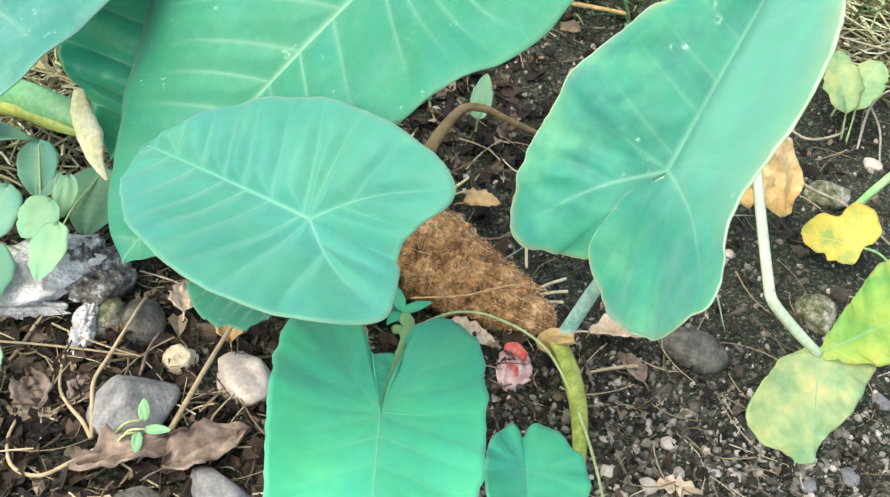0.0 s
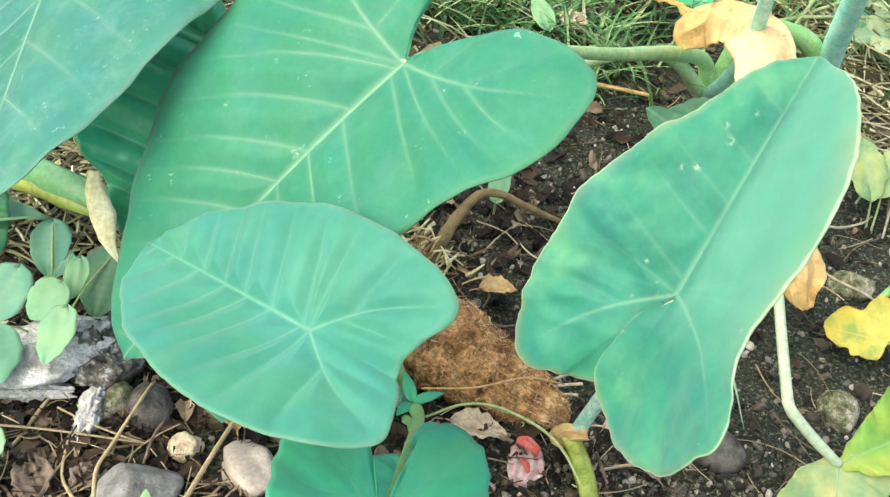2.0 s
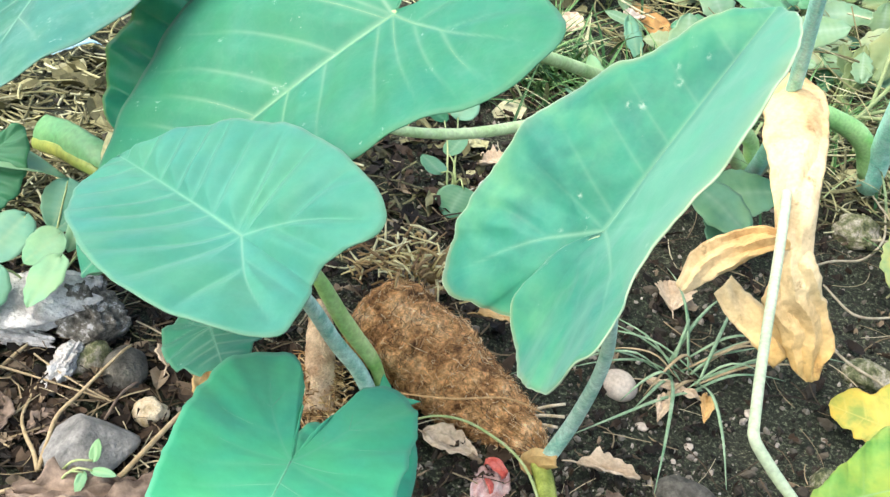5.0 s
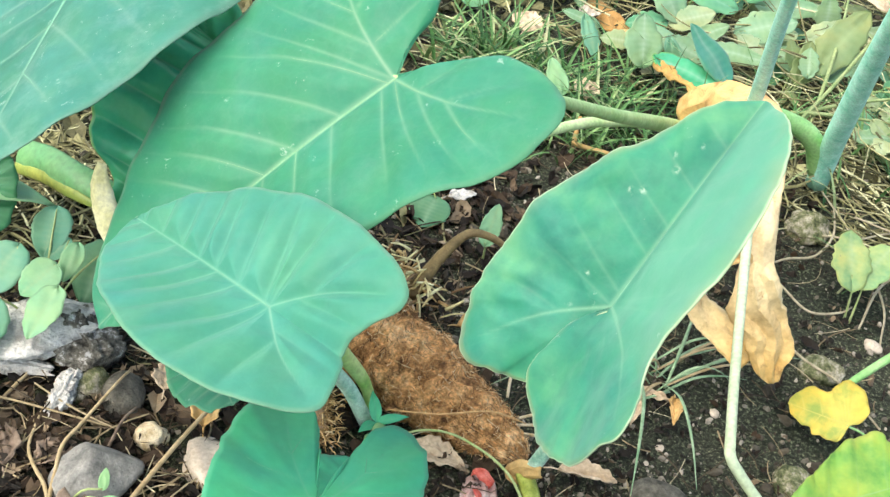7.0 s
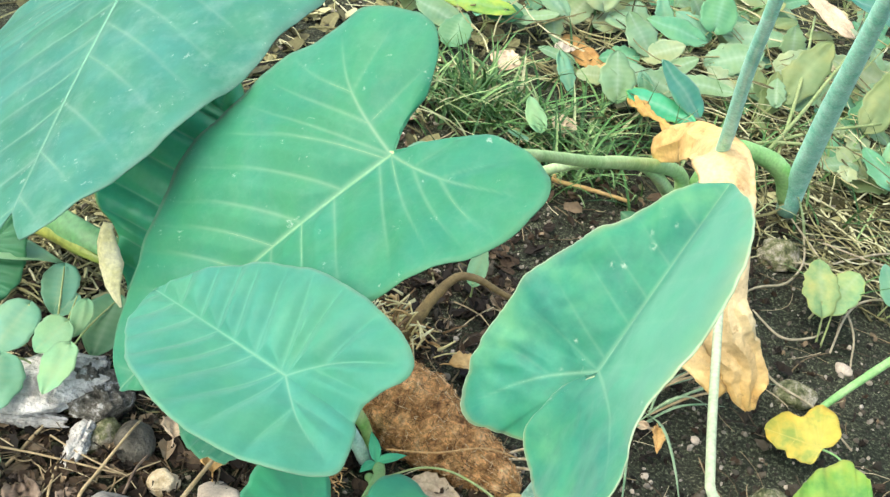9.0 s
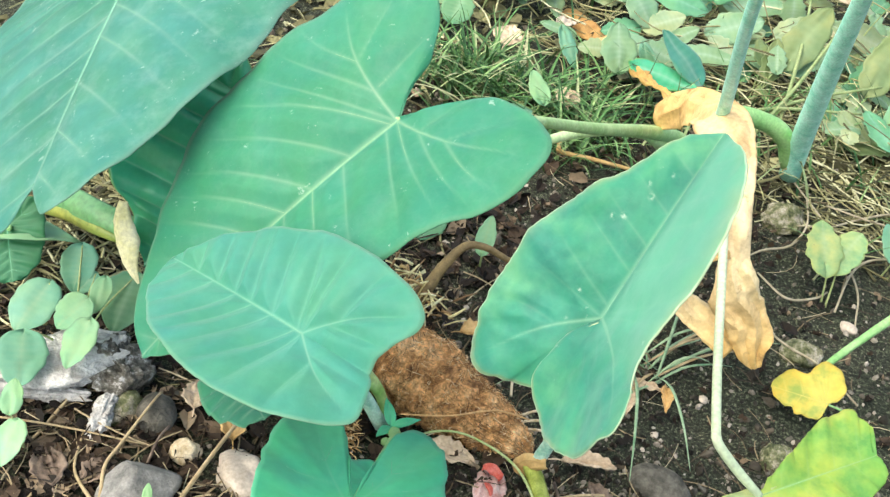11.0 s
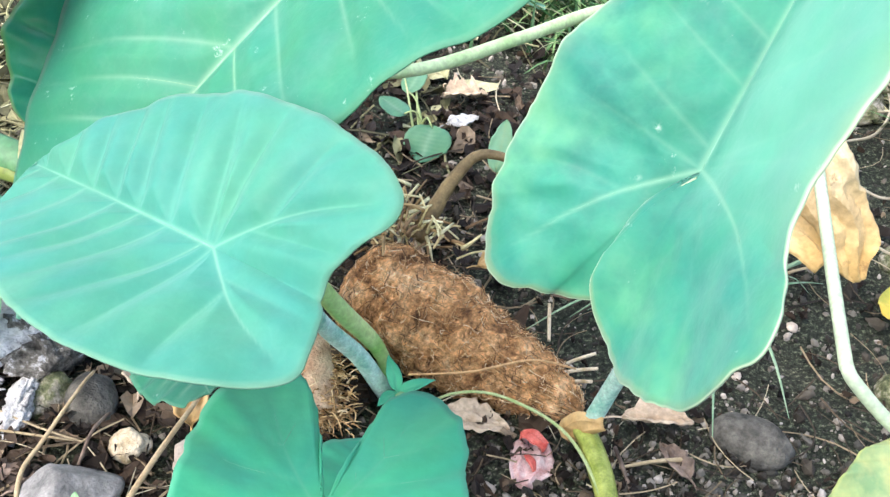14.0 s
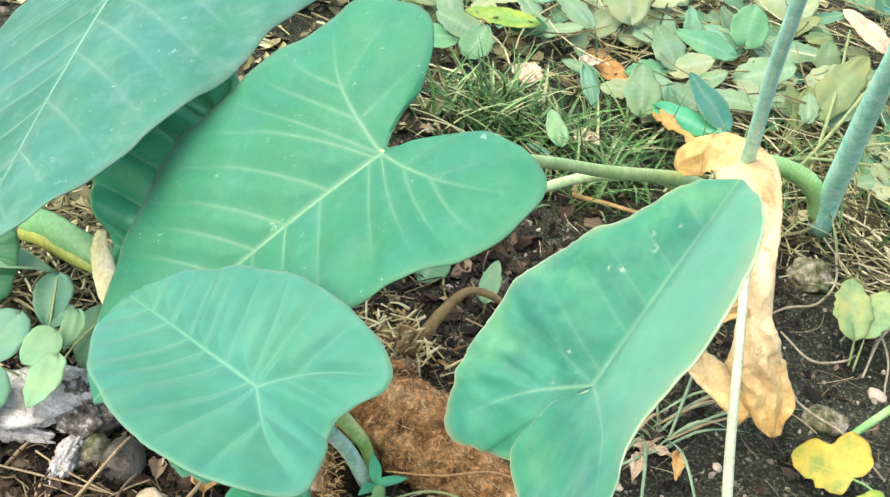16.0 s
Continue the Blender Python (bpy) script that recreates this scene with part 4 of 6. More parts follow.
# ---- the corm ----
corm = thing("taro_corm", "hairy brown taro corm lying half out of the soil", "corm")
CA, CB = Vector((-0.055, 1.275, 0.045)), Vector((0.235, 1.105, 0.018))
cax = (CB - CA).normalized()
cs = cax.cross(Vector((0, 0, 1))).normalized()
cu = cs.cross(cax)
CL = (CB - CA).length
prof_s = [0.0, 0.04, 0.12, 0.25, 0.40, 0.55, 0.70, 0.85, 0.95, 1.0]
prof_r = [0.030, 0.058, 0.070, 0.073, 0.070, 0.062, 0.051, 0.038, 0.026, 0.010]


def corm_point(s, a, lift=0.0):
    r = float(np.interp(s, prof_s, prof_r))
    ring = (s * 10.5 + 0.22 * math.sin(a) + 0.5 * noise.noise((s * 4, math.cos(a), math.sin(a)))) % 1.0
    r *= 1 + 0.06 * (ring**2 - 0.4) + 0.16 * noise.noise((s * 6, math.cos(a) * 1.2, math.sin(a) * 1.2))
    r += 0.007 * noise.noise((s * 26, math.cos(a) * 4, math.sin(a) * 4)) + 0.004 * noise.noise((s * 70, math.cos(a) * 11, math.sin(a) * 11)) + lift
    return CA + cax * (s * CL) + (cs * math.cos(a) + cu * math.sin(a)) * r


cv = [corm_point(j / 110, 2 * math.pi * i / 64) for j in range(111) for i in range(64)]
cf = [(j * 64 + i, j * 64 + (i + 1) % 64, (j + 1) * 64 + (i + 1) % 64, (j + 1) * 64 + i) for j in range(110) for i in range(64)]
cf += [tuple(range(63, -1, -1)), tuple(110 * 64 + i for i in range(64))]
mesh_from("body", cv, cf, M_corm, corm, "ringed brown corm")


def strands(name, parent, mat, count, maker, label="", seed=1, segs=4, n=6):
    """Many thin strands in one mesh; maker gives each strand's points and radii."""
    rnd = random.Random(seed)
    V, F = [], []
    for _ in range(count):
        pts, rad = maker(rnd)
        v, f = tube_data(pts, rad, segs, n)
        o = len(V)
        V += v
        F += [tuple(i + o for i in q) for q in f]
    ob = mesh_from(name, V, F, mat, parent, label)
    ob["kind"] = "stuff"
    return ob


def corm_fibre(rnd):
    s = rnd.uniform(0.02, 0.98)
    if rnd.random() < 0.65:
        s = (round(s * 10.5) + rnd.uniform(-0.10, 0.10)) / 10.5
        s = min(0.97, max(0.03, s))
    a = rnd.uniform(-0.4, math.pi + 0.4)
    da, ds = (rnd.uniform(0.05, 0.22), rnd.uniform(-0.015, 0.015)) if rnd.random() < 0.6 else (rnd.uniform(-0.08, 0.08), rnd.uniform(0.02, 0.06))
    da *= rnd.choice((1, 1, -0.6))
    pts = [corm_point(min(0.99, s + ds * k + rnd.uniform(-0.008, 0.008)), a + da * k, 0.001 + 0.002 * rnd.random() + 0.006 * k * k * rnd.random()) for k in (0, 0.5, 1)]
    return pts, [rnd.uniform(0.0003, 0.0009), 0.0002]


strands("fibre_mat", corm, M_fibre, 2000, corm_fibre, "fine brown root hairs", 3)


def fringe(rnd):
    base = Vector((-0.022 + rnd.gauss(0, 0.042), 1.325 + rnd.gauss(0, 0.028), 0.10 + rnd.gauss(0, 0.016)))
    d = Vector((rnd.gauss(0, 1), rnd.gauss(0.3, 0.9), rnd.gauss(0.1, 0.45))).normalized()
    ln = rnd.uniform(0.018, 0.050)
    return [base, base + d * ln * 0.5 + Vector((0, 0, rnd.uniform(-0.001, 0.003))), base + d * ln + Vector((0, 0, rnd.uniform(-0.006, 0.003)))], [rnd.uniform(0.0013, 0.0034), 0.0014]


strands("root_fringe", corm, M_root, 190, fringe, "tangle of cut dry roots", 5)
tube("crown_stub", [(0.014, 1.335, 0.075), (0.030, 1.352, 0.10), (0.052, 1.375, 0.14), (0.080, 1.395, 0.172), (0.112, 1.405, 0.172), (0.155, 1.415, 0.148), (0.215, 1.45, 0.10)], [0.014, 0.010, 0.0075, 0.006, 0.005, 0.004], M_stub, corm, "brown bent dead stalk", rough=0.15)
for a, b in (((0.205, 1.16, 0.038), (0.252, 1.181, 0.05)), ((0.205, 1.15, 0.038), (0.254, 1.155, 0.05)), ((0.205, 1.138, 0.034), (0.248, 1.14, 0.042)), ((0.195, 1.263, 0.05), (0.195, 1.20, 0.045))):
    tube("cut_root", [a, ((a[0] + b[0]) / 2, (a[1] + b[1]) / 2 + 0.002, (a[2] + b[2]) / 2), b], [0.0022, 0.0024, 0.0022], M_nut, corm, "pale cut root", segs=7)
tube("long_root", [(0.03, 1.10, 0.06), (0.10, 1.09, 0.085), (0.17, 1.12, 0.085), (0.225, 1.14, 0.06)], [0.0012, 0.0016, 0.0012], M_fibre, corm, "thin brown root over the corm")
small_corm = thing("small_corm", "small upright brown corm with frayed roots", "corm")
tube("body", [(-0.108, 1.19, 0.10), (-0.095, 1.15, 0.075), (-0.08, 1.11, 0.05), (-0.066, 1.065, 0.02)], [0.014, 0.019, 0.021, 0.024], M_bark_tan, small_corm, "tapering brown corm", segs=20, n=40, rough=0.12)


def tuft(rnd):
    a = rnd.uniform(0, 6.283)
    f = rnd.random()
    b = Vector((-0.066 - 0.016 * f + rnd.gauss(0, 0.016), 1.055 + 0.055 * f + rnd.gauss(0, 0.014), 0.018 + 0.035 * f))
    d = Vector((math.cos(a), math.sin(a), rnd.uniform(-0.1, 0.7))).normalized()
    ln = rnd.uniform(0.007, 0.026)
    return [b, b + d * ln * 0.5, b + d * ln + Vector((0.004 * math.sin(7 * a), 0, -0.005))], [0.0012, 0.0006]


strands("root_tuft", small_corm, M_fibre_gold, 1300, tuft, "frayed light brown roots", 8)

# ---- stones ----
stone("stone", "grey angular stone lying in leaf litter", (-0.305, 0.902), (0.118, 0.098, 0.085), 35, M_stone_grey, 1.7, 0.12, 0.34)
stone("stone", "smooth pale wedge-shaped pebble", (-0.178, 0.972), (0.075, 0.098, 0.05), 30, M_stone_pale, 2.2, 0.35, 0.12)
stone("stone", "dark flat weathered stone", (0.440, 1.100), (0.105, 0.068, 0.05), -25, M_stone_dark, 3.1, 0.12, 0.06)
stone("stone", "rounded mossy stone on soil", (0.640, 1.205), (0.06, 0.07, 0.05), 10, M_stone_mossy, 4.5, 0.3, 0.1)
stone("stone", "flat mossy olive stone", (0.720, 1.490), (0.085, 0.06, 0.04), 10, M_stone_mossy, 5.6, 0.25, 0.12)
stone("stone", "rough stone covered with lichen", (0.745, 1.925), (0.10, 0.085, 0.07), 30, M_stone_mossy, 6.7, 0.35, 0.1)
stone("stone", "pale egg-shaped smooth pebble", (0.328, 1.297), (0.058, 0.052, 0.045), -20, M_stone_pale, 7.3, 0.06, 0.0)
stone("stone", "dull brown rounded stone", (-0.328, 1.047), (0.06, 0.08, 0.06), 15, M_stone_dark, 8.8, 0.15, 0.05)
stone("stone", "brown cracked stone beside dead wood", (-0.375, 1.05), (0.05, 0.065, 0.05), -20, M_stone_mossy, 9.4, 0.25, 0.15)
stone("stone", "blue-grey faceted stone chip", (-0.182, 0.79), (0.10, 0.07, 0.055), -20, M_stone_grey, 10.6, 0.1, 0.38)
stone("stone", "grey rough stone among litter", (-0.27, 0.76), (0.07, 0.05, 0.04), 15, M_stone_dark, 11.2, 0.2, 0.15)
for k, (x, y, w) in enumerate(((0.387, 0.933, 0.026), (0.300, 0.875, 0.028), (0.395, 0.89, 0.02), (0.47, 0.89, 0.018), (0.35, 0.86, 0.03), (0.415, 0.985, 0.02), (0.36, 0.95, 0.014), (0.53, 1.33, 0.02), (0.83, 1.60, 0.035), (0.37, 1.23, 0.02), (0.44, 1.22, 0.016), (0.58, 1.0, 0.02), (-0.12, 0.88, 0.018), (0.13, 0.99, 0.022))):
    stone("pebble", "small pale pebble on dark soil", (x, y), (w, w * 0.8, w * 0.6), 40 * k, M_stone_pale, 20.0 + k, 0.3, 0.15, category="pebble", group="pale pebbles", sub=3)
for x, y, w, m, words in ((0.339, 0.918, 0.018, M_stone_pale, "small pale pebble on dark soil"), (0.299, 0.928, 0.014, M_stone_pale, "small pale pebble on dark soil"), (0.444, 0.893, 0.016, M_stone_pale, "small pale pebble on dark soil"),
                          (0.659, 0.968, 0.014, M_stone_pale, "small pale pebble on dark soil"), (0.566, 0.886, 0.026, M_stone_grey, "small grey angular pebble on soil"), (0.62, 0.90, 0.03, M_stone_grey, "small grey angular pebble on soil"),
                          (0.389, 1.02, 0.026, M_stone_dark, "dark rough pebble on soil"), (0.43, 1.0, 0.022, M_stone_dark, "dark rough pebble on soil"), (0.50, 0.96, 0.024, M_stone_dark, "dark rough pebble on soil"), (0.70, 1.04, 0.03, M_stone_grey, "small grey angular pebble on soil")):
    stone("pebble", words, (x, y), (w, w * 0.8, w * 0.55), 700 * x, m, 40 * x + y, 0.3, 0.25, category="pebble", group="pale pebbles" if m == M_stone_pale else "grey pebbles", sub=3)
stone("nut_shell", "dry tan nut lying in a hollow of the soil", (-0.268, 0.990), (0.046, 0.036, 0.036), 10, M_nut, 3.3, 0.3, 0.0, 0.15, "nut", "")

# ---- weathered white wood and pale root ----
M_wood_end, t_, b_ = node_mat("broken_wood", 0.85, 0.3)
t_.links.new(ramp(t_, noise_tex(t_, 60, 7, 0.75), [(0.40, (0.06, 0.055, 0.045)), (0.55, (0.26, 0.24, 0.20)), (0.62, (0.75, 0.73, 0.70))]), b_.inputs["Base Color"])
bump(t_, b_, noise_tex(t_, 90, 7, 0.7), 1.0, 0.01)
wood = thing("dead_wood", "weathered white broken chunk of dead wood", "dead wood")
def splinter(name, a, b, w, t, mat, label, seed, rag=0.35):
    """A ragged piece of weathered wood from a to b, split into uneven ridges along its length."""
    a, b = Vector(a), Vector(b)
    ax = b - a
    sd = ax.cross(Vector((0, 0, 1))).normalized()
    up = sd.cross(ax).normalized()
    V, F, n, m = [], [], 80, 60
    for j in range(n):
        f = j / (n - 1)
        for i in range(m):
            q = 2 * math.pi * i / m
            end = 0.10 * noise.noise((math.cos(q) * 2.5, math.sin(q) * 2.5, seed)) * (abs(f - 0.5) * 2) ** 4
            r = 1 + rag * noise.noise((math.cos(q) * 2.2, math.sin(q) * 2.2, seed + f * 2.5)) + 0.5 * rag * noise.noise((math.cos(q) * 6, math.sin(q) * 6, seed + f * 5)) + 0.28 * rag * noise.noise((math.cos(q) * 16, math.sin(q) * 16, seed + f * 18))
            r *= 0.45 + 0.55 * math.sin(math.pi * (0.12 + 0.76 * f))
            V.append(a + ax * (f + end) + (sd * math.cos(q) * w + up * math.sin(q) * t) * r)
    for j in range(n - 1):
        for i in range(m):
            F.append((j * m + i, j * m + (i + 1) % m, (j + 1) * m + (i + 1) % m, (j + 1) * m + i))
    F += [tuple(range(m))[::-1], tuple((n - 1) * m + i for i in range(m))]
    return mesh_from(name, V, F, mat, wood, label)


splinter("chunk", (-0.60, 1.03, 0.035), (-0.405, 1.125, 0.06), 0.050, 0.032, M_white, "bleached splintered wood", 1.0)
splinter("broken_end", (-0.445, 1.13, 0.055), (-0.372, 1.075, 0.03), 0.040, 0.032, M_wood_end, "dark broken end", 4.0, 0.6)
splinter("splinter", (-0.54, 1.03, 0.03), (-0.43, 1.045, 0.03), 0.014, 0.010, M_white, "long pale splinter", 6.0, 0.6)
splinter("root", (-0.398, 1.05, 0.035), (-0.402, 0.972, 0.015), 0.014, 0.009, M_white, "pale twisted root", 8.0, 0.9)

# ---- litter pieces that stand out ----
wrapper = thing("candy_wrapper", "crumpled red and pale pink plastic wrapper", "wrapper")
ribbon("clear_film", wrapper, M_pink, [(0.168, 0.992, 0.010), (0.176, 1.020, 0.018), (0.184, 1.048, 0.014), (0.186, 1.072, 0.010)], [0.020, 0.046, 0.056, 0.030], (0, 0, 1), "pale pink crumpled film", 0.012, n=30, m=16, seed=5.0, folds=3.5, crease=18)
ribbon("red_foil", wrapper, M_red, [(0.166, 1.058, 0.022), (0.178, 1.052, 0.030), (0.194, 1.043, 0.020)], [0.010, 0.022, 0.010], (0, 0, 1), "red crumpled foil", 0.010, n=24, m=12, seed=3.0, folds=3.0, crease=18, ragged=0.6)
ribbon("torn_corner", wrapper, M_red, [(0.172, 1.030, 0.024), (0.178, 1.018, 0.028), (0.182, 1.008, 0.022)], [0.006, 0.012, 0.004], (0, 0, 1), "red printed corner", 0.005, n=10, m=6, seed=7.0, folds=1.4, crease=18)
tagged(tube("plastic_scrap", [(-0.815, 1.785, 0.014), (-0.79, 1.81, 0.03), (-0.765, 1.845, 0.028), (-0.745, 1.862, 0.014)], [0.006, 0.016, 0.012, 0.004], M_blue_pale, flat=0.25, rough=0.4), "crumpled pale blue plastic scrap on litter", "plastic scrap")
tagged(tube("plastic_scrap", [(-0.075, 1.0, 0.014), (-0.073, 0.972, 0.02), (-0.078, 0.945, 0.012)], [0.002, 0.006, 0.003], M_blue, flat=0.3), "small scrap of bright blue plastic", "plastic scrap")


def dead_leaf(label, L, W, pos, yaw, mat, seed, pitch=3, roll=0, curl=0.1, cup=0.4, jag=0.3):
    ob = thing("dead_leaf", label, "dead leaf", "dead leaves on the soil")
    z = ground_z(pos[0], pos[1]) + pos[2]
    small_leaf("blade", ob, mat, L=L, W=W, pos=(pos[0], pos[1], z), yaw=yaw, pitch=pitch, roll=roll, curl=curl, cup=cup, jag=jag, seed=seed, n=24, m=9, thick=0.0009, rumple=0.10)
    d = Matrix.Rotation(radians(yaw), 3, "Z") @ Vector((0, -1, 0))
    p = Vector((pos[0], pos[1], z))
    tube("stalk", [p, p + d * L * 0.12, p + d * L * 0.25 - Vector((0, 0, 0.003))], [0.0014, 0.001], mat, ob, segs=5)
    return ob


dead_leaf("large folded brown dead leaf on litter", 0.18, 0.046, (-0.36, 0.80, 0.02), -68, M_dry_brown, 1.0, cup=0.75, jag=1.0)
dead_leaf("grey-brown curled dead leaf", 0.12, 0.06, (-0.25, 0.81, 0.025), -52, M_dry_brown, 2.0, cup=0.5)
dead_leaf("pale curled dead leaf on dark soil", 0.085, 0.035, (0.285, 1.105, 0.02), -88, M_dry_pink, 3.0, curl=0.05, cup=0.8, jag=0.6)
dead_leaf("small tan dead leaf between stones", 0.06, 0.04, (-0.275, 1.06, 0.03), 10, M_dry_pink, 4.0)
dead_leaf("curled tan dead leaf standing up", 0.07, 0.04, (-0.205, 1.02, 0.02), 15, M_dry, 5.0, pitch=30, cup=0.8)
dead_leaf("round tan dead leaf on grass", 0.085, 0.075, (0.10, 2.37, 0.06), -10, M_dry_pink, 6.0, pitch=15, cup=0.2, jag=0.1)
dead_leaf("pinkish tan dead leaf in grass", 0.07, 0.06, (0.265, 2.17, 0.05), 10, M_dry_pink, 7.0, pitch=15)
dead_leaf("pale whitish dead leaf", 0.07, 0.05, (0.23, 2.55, 0.05), -40, M_stone_pale, 8.0)
dead_leaf("pale dead leaf beside round weed leaves", 0.055, 0.035, (0.035, 1.70, 0.02), -60, M_white, 9.0, curl=0.02, cup=0.1, jag=0.1)
dead_leaf("crumpled pale pink dead leaf", 0.08, 0.05, (0.02, 1.79, 0.02), -70, M_dry_pink, 10.0, cup=0.7, jag=0.8)
dead_leaf("pale pink dead leaf under the corm", 0.08, 0.05, (0.075, 1.09, 0.015), -100, M_dry_pink, 11.0, cup=0.3)
dead_leaf("brown dead leaf on the litter", 0.08, 0.05, (-0.42, 0.88, 0.015), 30, M_dry_brown, 12.0)
dead_leaf("russet dead leaf in dry litter", 0.06, 0.04, (-0.385, 0.90, 0.008), -30, M_dry_brown, 13.0, cup=0.6)
dead_leaf("small reddish tan dead leaf by the dead stalk", 0.06, 0.04, (0.10, 1.33, 0.05), -80, M_dry, 14.0, cup=0.6)
dead_leaf("grey dead leaf beside the spiky grass", 0.06, 0.022, (0.40, 1.30, 0.015), 170, M_dry_pink, 15.0, cup=0.7, jag=0.5)
dead_leaf("tan dead leaf on far soil", 0.09, 0.06, (0.20, 2.75, 0.05), 60, M_dry, 16.0)
dead_leaf("pale dead leaf on dark soil", 0.06, 0.03, (0.36, 1.03, 0.012), 30, M_dry_brown, 17.0, cup=0.5)

dead_leaf("flat pinkish grey dead leaf among pale pebbles", 0.06, 0.026, (0.36, 0.862, 0.008), -95, M_dry_pink, 21.0, cup=0.3, jag=0.8)
dead_leaf("crumpled pinkish dried flower head on soil", 0.07, 0.06, (0.40, 1.515, 0.012), 10, M_dry_pink, 18.0, cup=0.8, jag=1.2, pitch=10)
dead_leaf("narrow pale dry leaf under the spiky grass", 0.085, 0.02, (0.37, 1.322, 0.012), -92, M_dry_pink, 19.0, cup=0.4, jag=0.2)
dead_leaf("withered yellowish leaf tip in spiky grass", 0.055, 0.022, (0.457, 1.31, 0.03), 178, M_dry_yel, 20.0, cup=0.9, jag=0.8)
M_yellow_rib = plain_mat("yellow_rib", (0.58, 0.50, 0.10), (0.72, 0.62, 0.18), 40, 0.5, 0.1)
yel = thing("yellow_leaf", "bright yellow lobed leaf lying on soil", "leaf")
leaf_blade("blade", (0.724, 1.321, 0.05), (0.633, 1.34, 0.048), (-0.1, -0.35, 0.93),
           [(0.085, 0.013), (0.066, 0.023), (0.052, 0.024), (0.044, 0.033), (0.031, 0.031), (0.018, 0.034), (0.004, 0.027), (-0.004, 0.0)],
           [(0.092, 0.010), (0.081, 0.029), (0.061, 0.048), (0.039, 0.044), (0.028, 0.064), (0.011, 0.076), (-0.011, 0.066), (-0.027, 0.037), (-0.02, 0.013), (-0.004, 0.0)],
           M_yellow, M_yellow_rib, yel, "bright yellow lobed blade", fold=(-18, 4), wave=0.002, quilt=0.0006, N=90, M=18, veins=5, seed=5.5, vein_w=0.5)
tube("stalk", [(0.724, 1.321, 0.049), (0.76, 1.315, 0.04), (0.80, 1.29, 0.012)], [0.002, 0.0016], M_pet_green, yel, segs=6)


# ---- weeds ----
M_weed_mid = leaf_mat("weed_leaf_mid", (0.08, 0.26, 0.13), (0.18, 0.38, 0.22), (0.3, 0.48, 0.3), (0.3, 0.45, 0.3), sheen=0.2, rim_amount=0.2)
def weed(label, centre, leaves, mat, group="broad-leaved weeds", stem_mat=None, rag=0.15, tilt=22, notch=0.08, teeth=0.0):
    """leaves: x, y, z of each leaf's middle, length, width, yaw, pitch, tone."""
    ob = thing("weed", label, "weed", group)
    cx, cy = centre
    cz = ground_z(cx, cy)
    for k, (x, y, z, L, W, yaw, pitch, m) in enumerate(leaves):
        d = Matrix.Rotation(radians(yaw), 3, "Z") @ Vector((0, 1, 0))
        p = Vector((x, y, z)) - d * L * 0.5
        small_leaf("leaf", ob, m, L=L, W=W, pos=p, yaw=yaw, pitch=pitch + tilt * math.cos(radians(yaw)), roll=8 * math.sin(k * 2.3) - (tilt - 22) * 1.4 * math.sin(radians(yaw)), curl=0.05, cup=0.04, notch=notch, jag=rag, seed=k * 1.7 + cx, n=18, m=6, blunt=0.62, teeth=teeth)
        c = Vector((cx + 0.01 * math.sin(k), cy + 0.01 * math.cos(k), cz))
        tube("stem", [c, (c + p) / 2 + Vector((0, 0, 0.02)), p], [0.0024, 0.0018, 0.0012], stem_mat or M_vine_g, ob, segs=6, n=10)
    return ob


weed("leafy weed with dull green oval leaves beside dead wood", (-0.49, 1.12), [
    (-0.549, 1.131, 0.12, 0.088, 0.080, 160, -6, M_weed), (-0.512, 1.222, 0.13, 0.080, 0.058, 185, -6, M_weed), (-0.492, 1.205, 0.11, 0.045, 0.034, 150, -6, M_weed), (-0.430, 1.190, 0.11, 0.098, 0.086, 170, -6, M_weed_mid), (-0.452, 1.156, 0.14, 0.058, 0.034, 178, -6, M_weed_pale), (-0.476, 1.106, 0.14, 0.060, 0.058, 150, -6, M_weed_pale), (-0.454, 1.060, 0.13, 0.078, 0.054, 165, -6, M_weed_pale), (-0.520, 1.028, 0.11, 0.082, 0.074, 195, -6, M_weed)], M_weed, rag=0.12)
weed("small weed with two pale oval leaves", (-0.49, 0.93), [(-0.505, 0.965, 0.08, 0.05, 0.032, 10, 10, M_weed_pale), (-0.492, 0.905, 0.07, 0.065, 0.042, 175, -5, M_weed_pale)], M_weed)
weed("round-leaved weed with dewy dull leaves", (-0.01, 1.70), [
    (0.006, 1.636, 0.035, 0.07, 0.075, 170, 5, M_weed_mid), (-0.057, 1.707, 0.04, 0.05, 0.05, 60, 5, M_weed_mid), (-0.022, 1.791, 0.04, 0.058, 0.04, -30, 10, M_weed_mid), (-0.038, 1.921, 0.05, 0.07, 0.06, -10, 5, M_weed), (-0.09, 1.86, 0.06, 0.06, 0.045, 60, 8, M_weed_dark)], M_weed)
weed("three-leaved pale seedling on litter", (-0.33, 0.835), [(-0.285, 0.875, 0.045, 0.026, 0.014, 10, 20, M_weed_pale), (-0.262, 0.848, 0.045, 0.03, 0.014, -90, 10, M_weed_pale), (-0.285, 0.833, 0.04, 0.026, 0.013, 190, 0, M_weed_pale)], M_weed)
weed("heart-leaved yellowing weed on bare soil", (0.79, 1.66), [(0.765, 1.735, 0.08, 0.085, 0.075, 10, 15, M_lime_pale), (0.825, 1.742, 0.075, 0.085, 0.075, -35, 10, M_lime_pale)], M_weed, notch=0.4, teeth=0.10, rag=0.3)
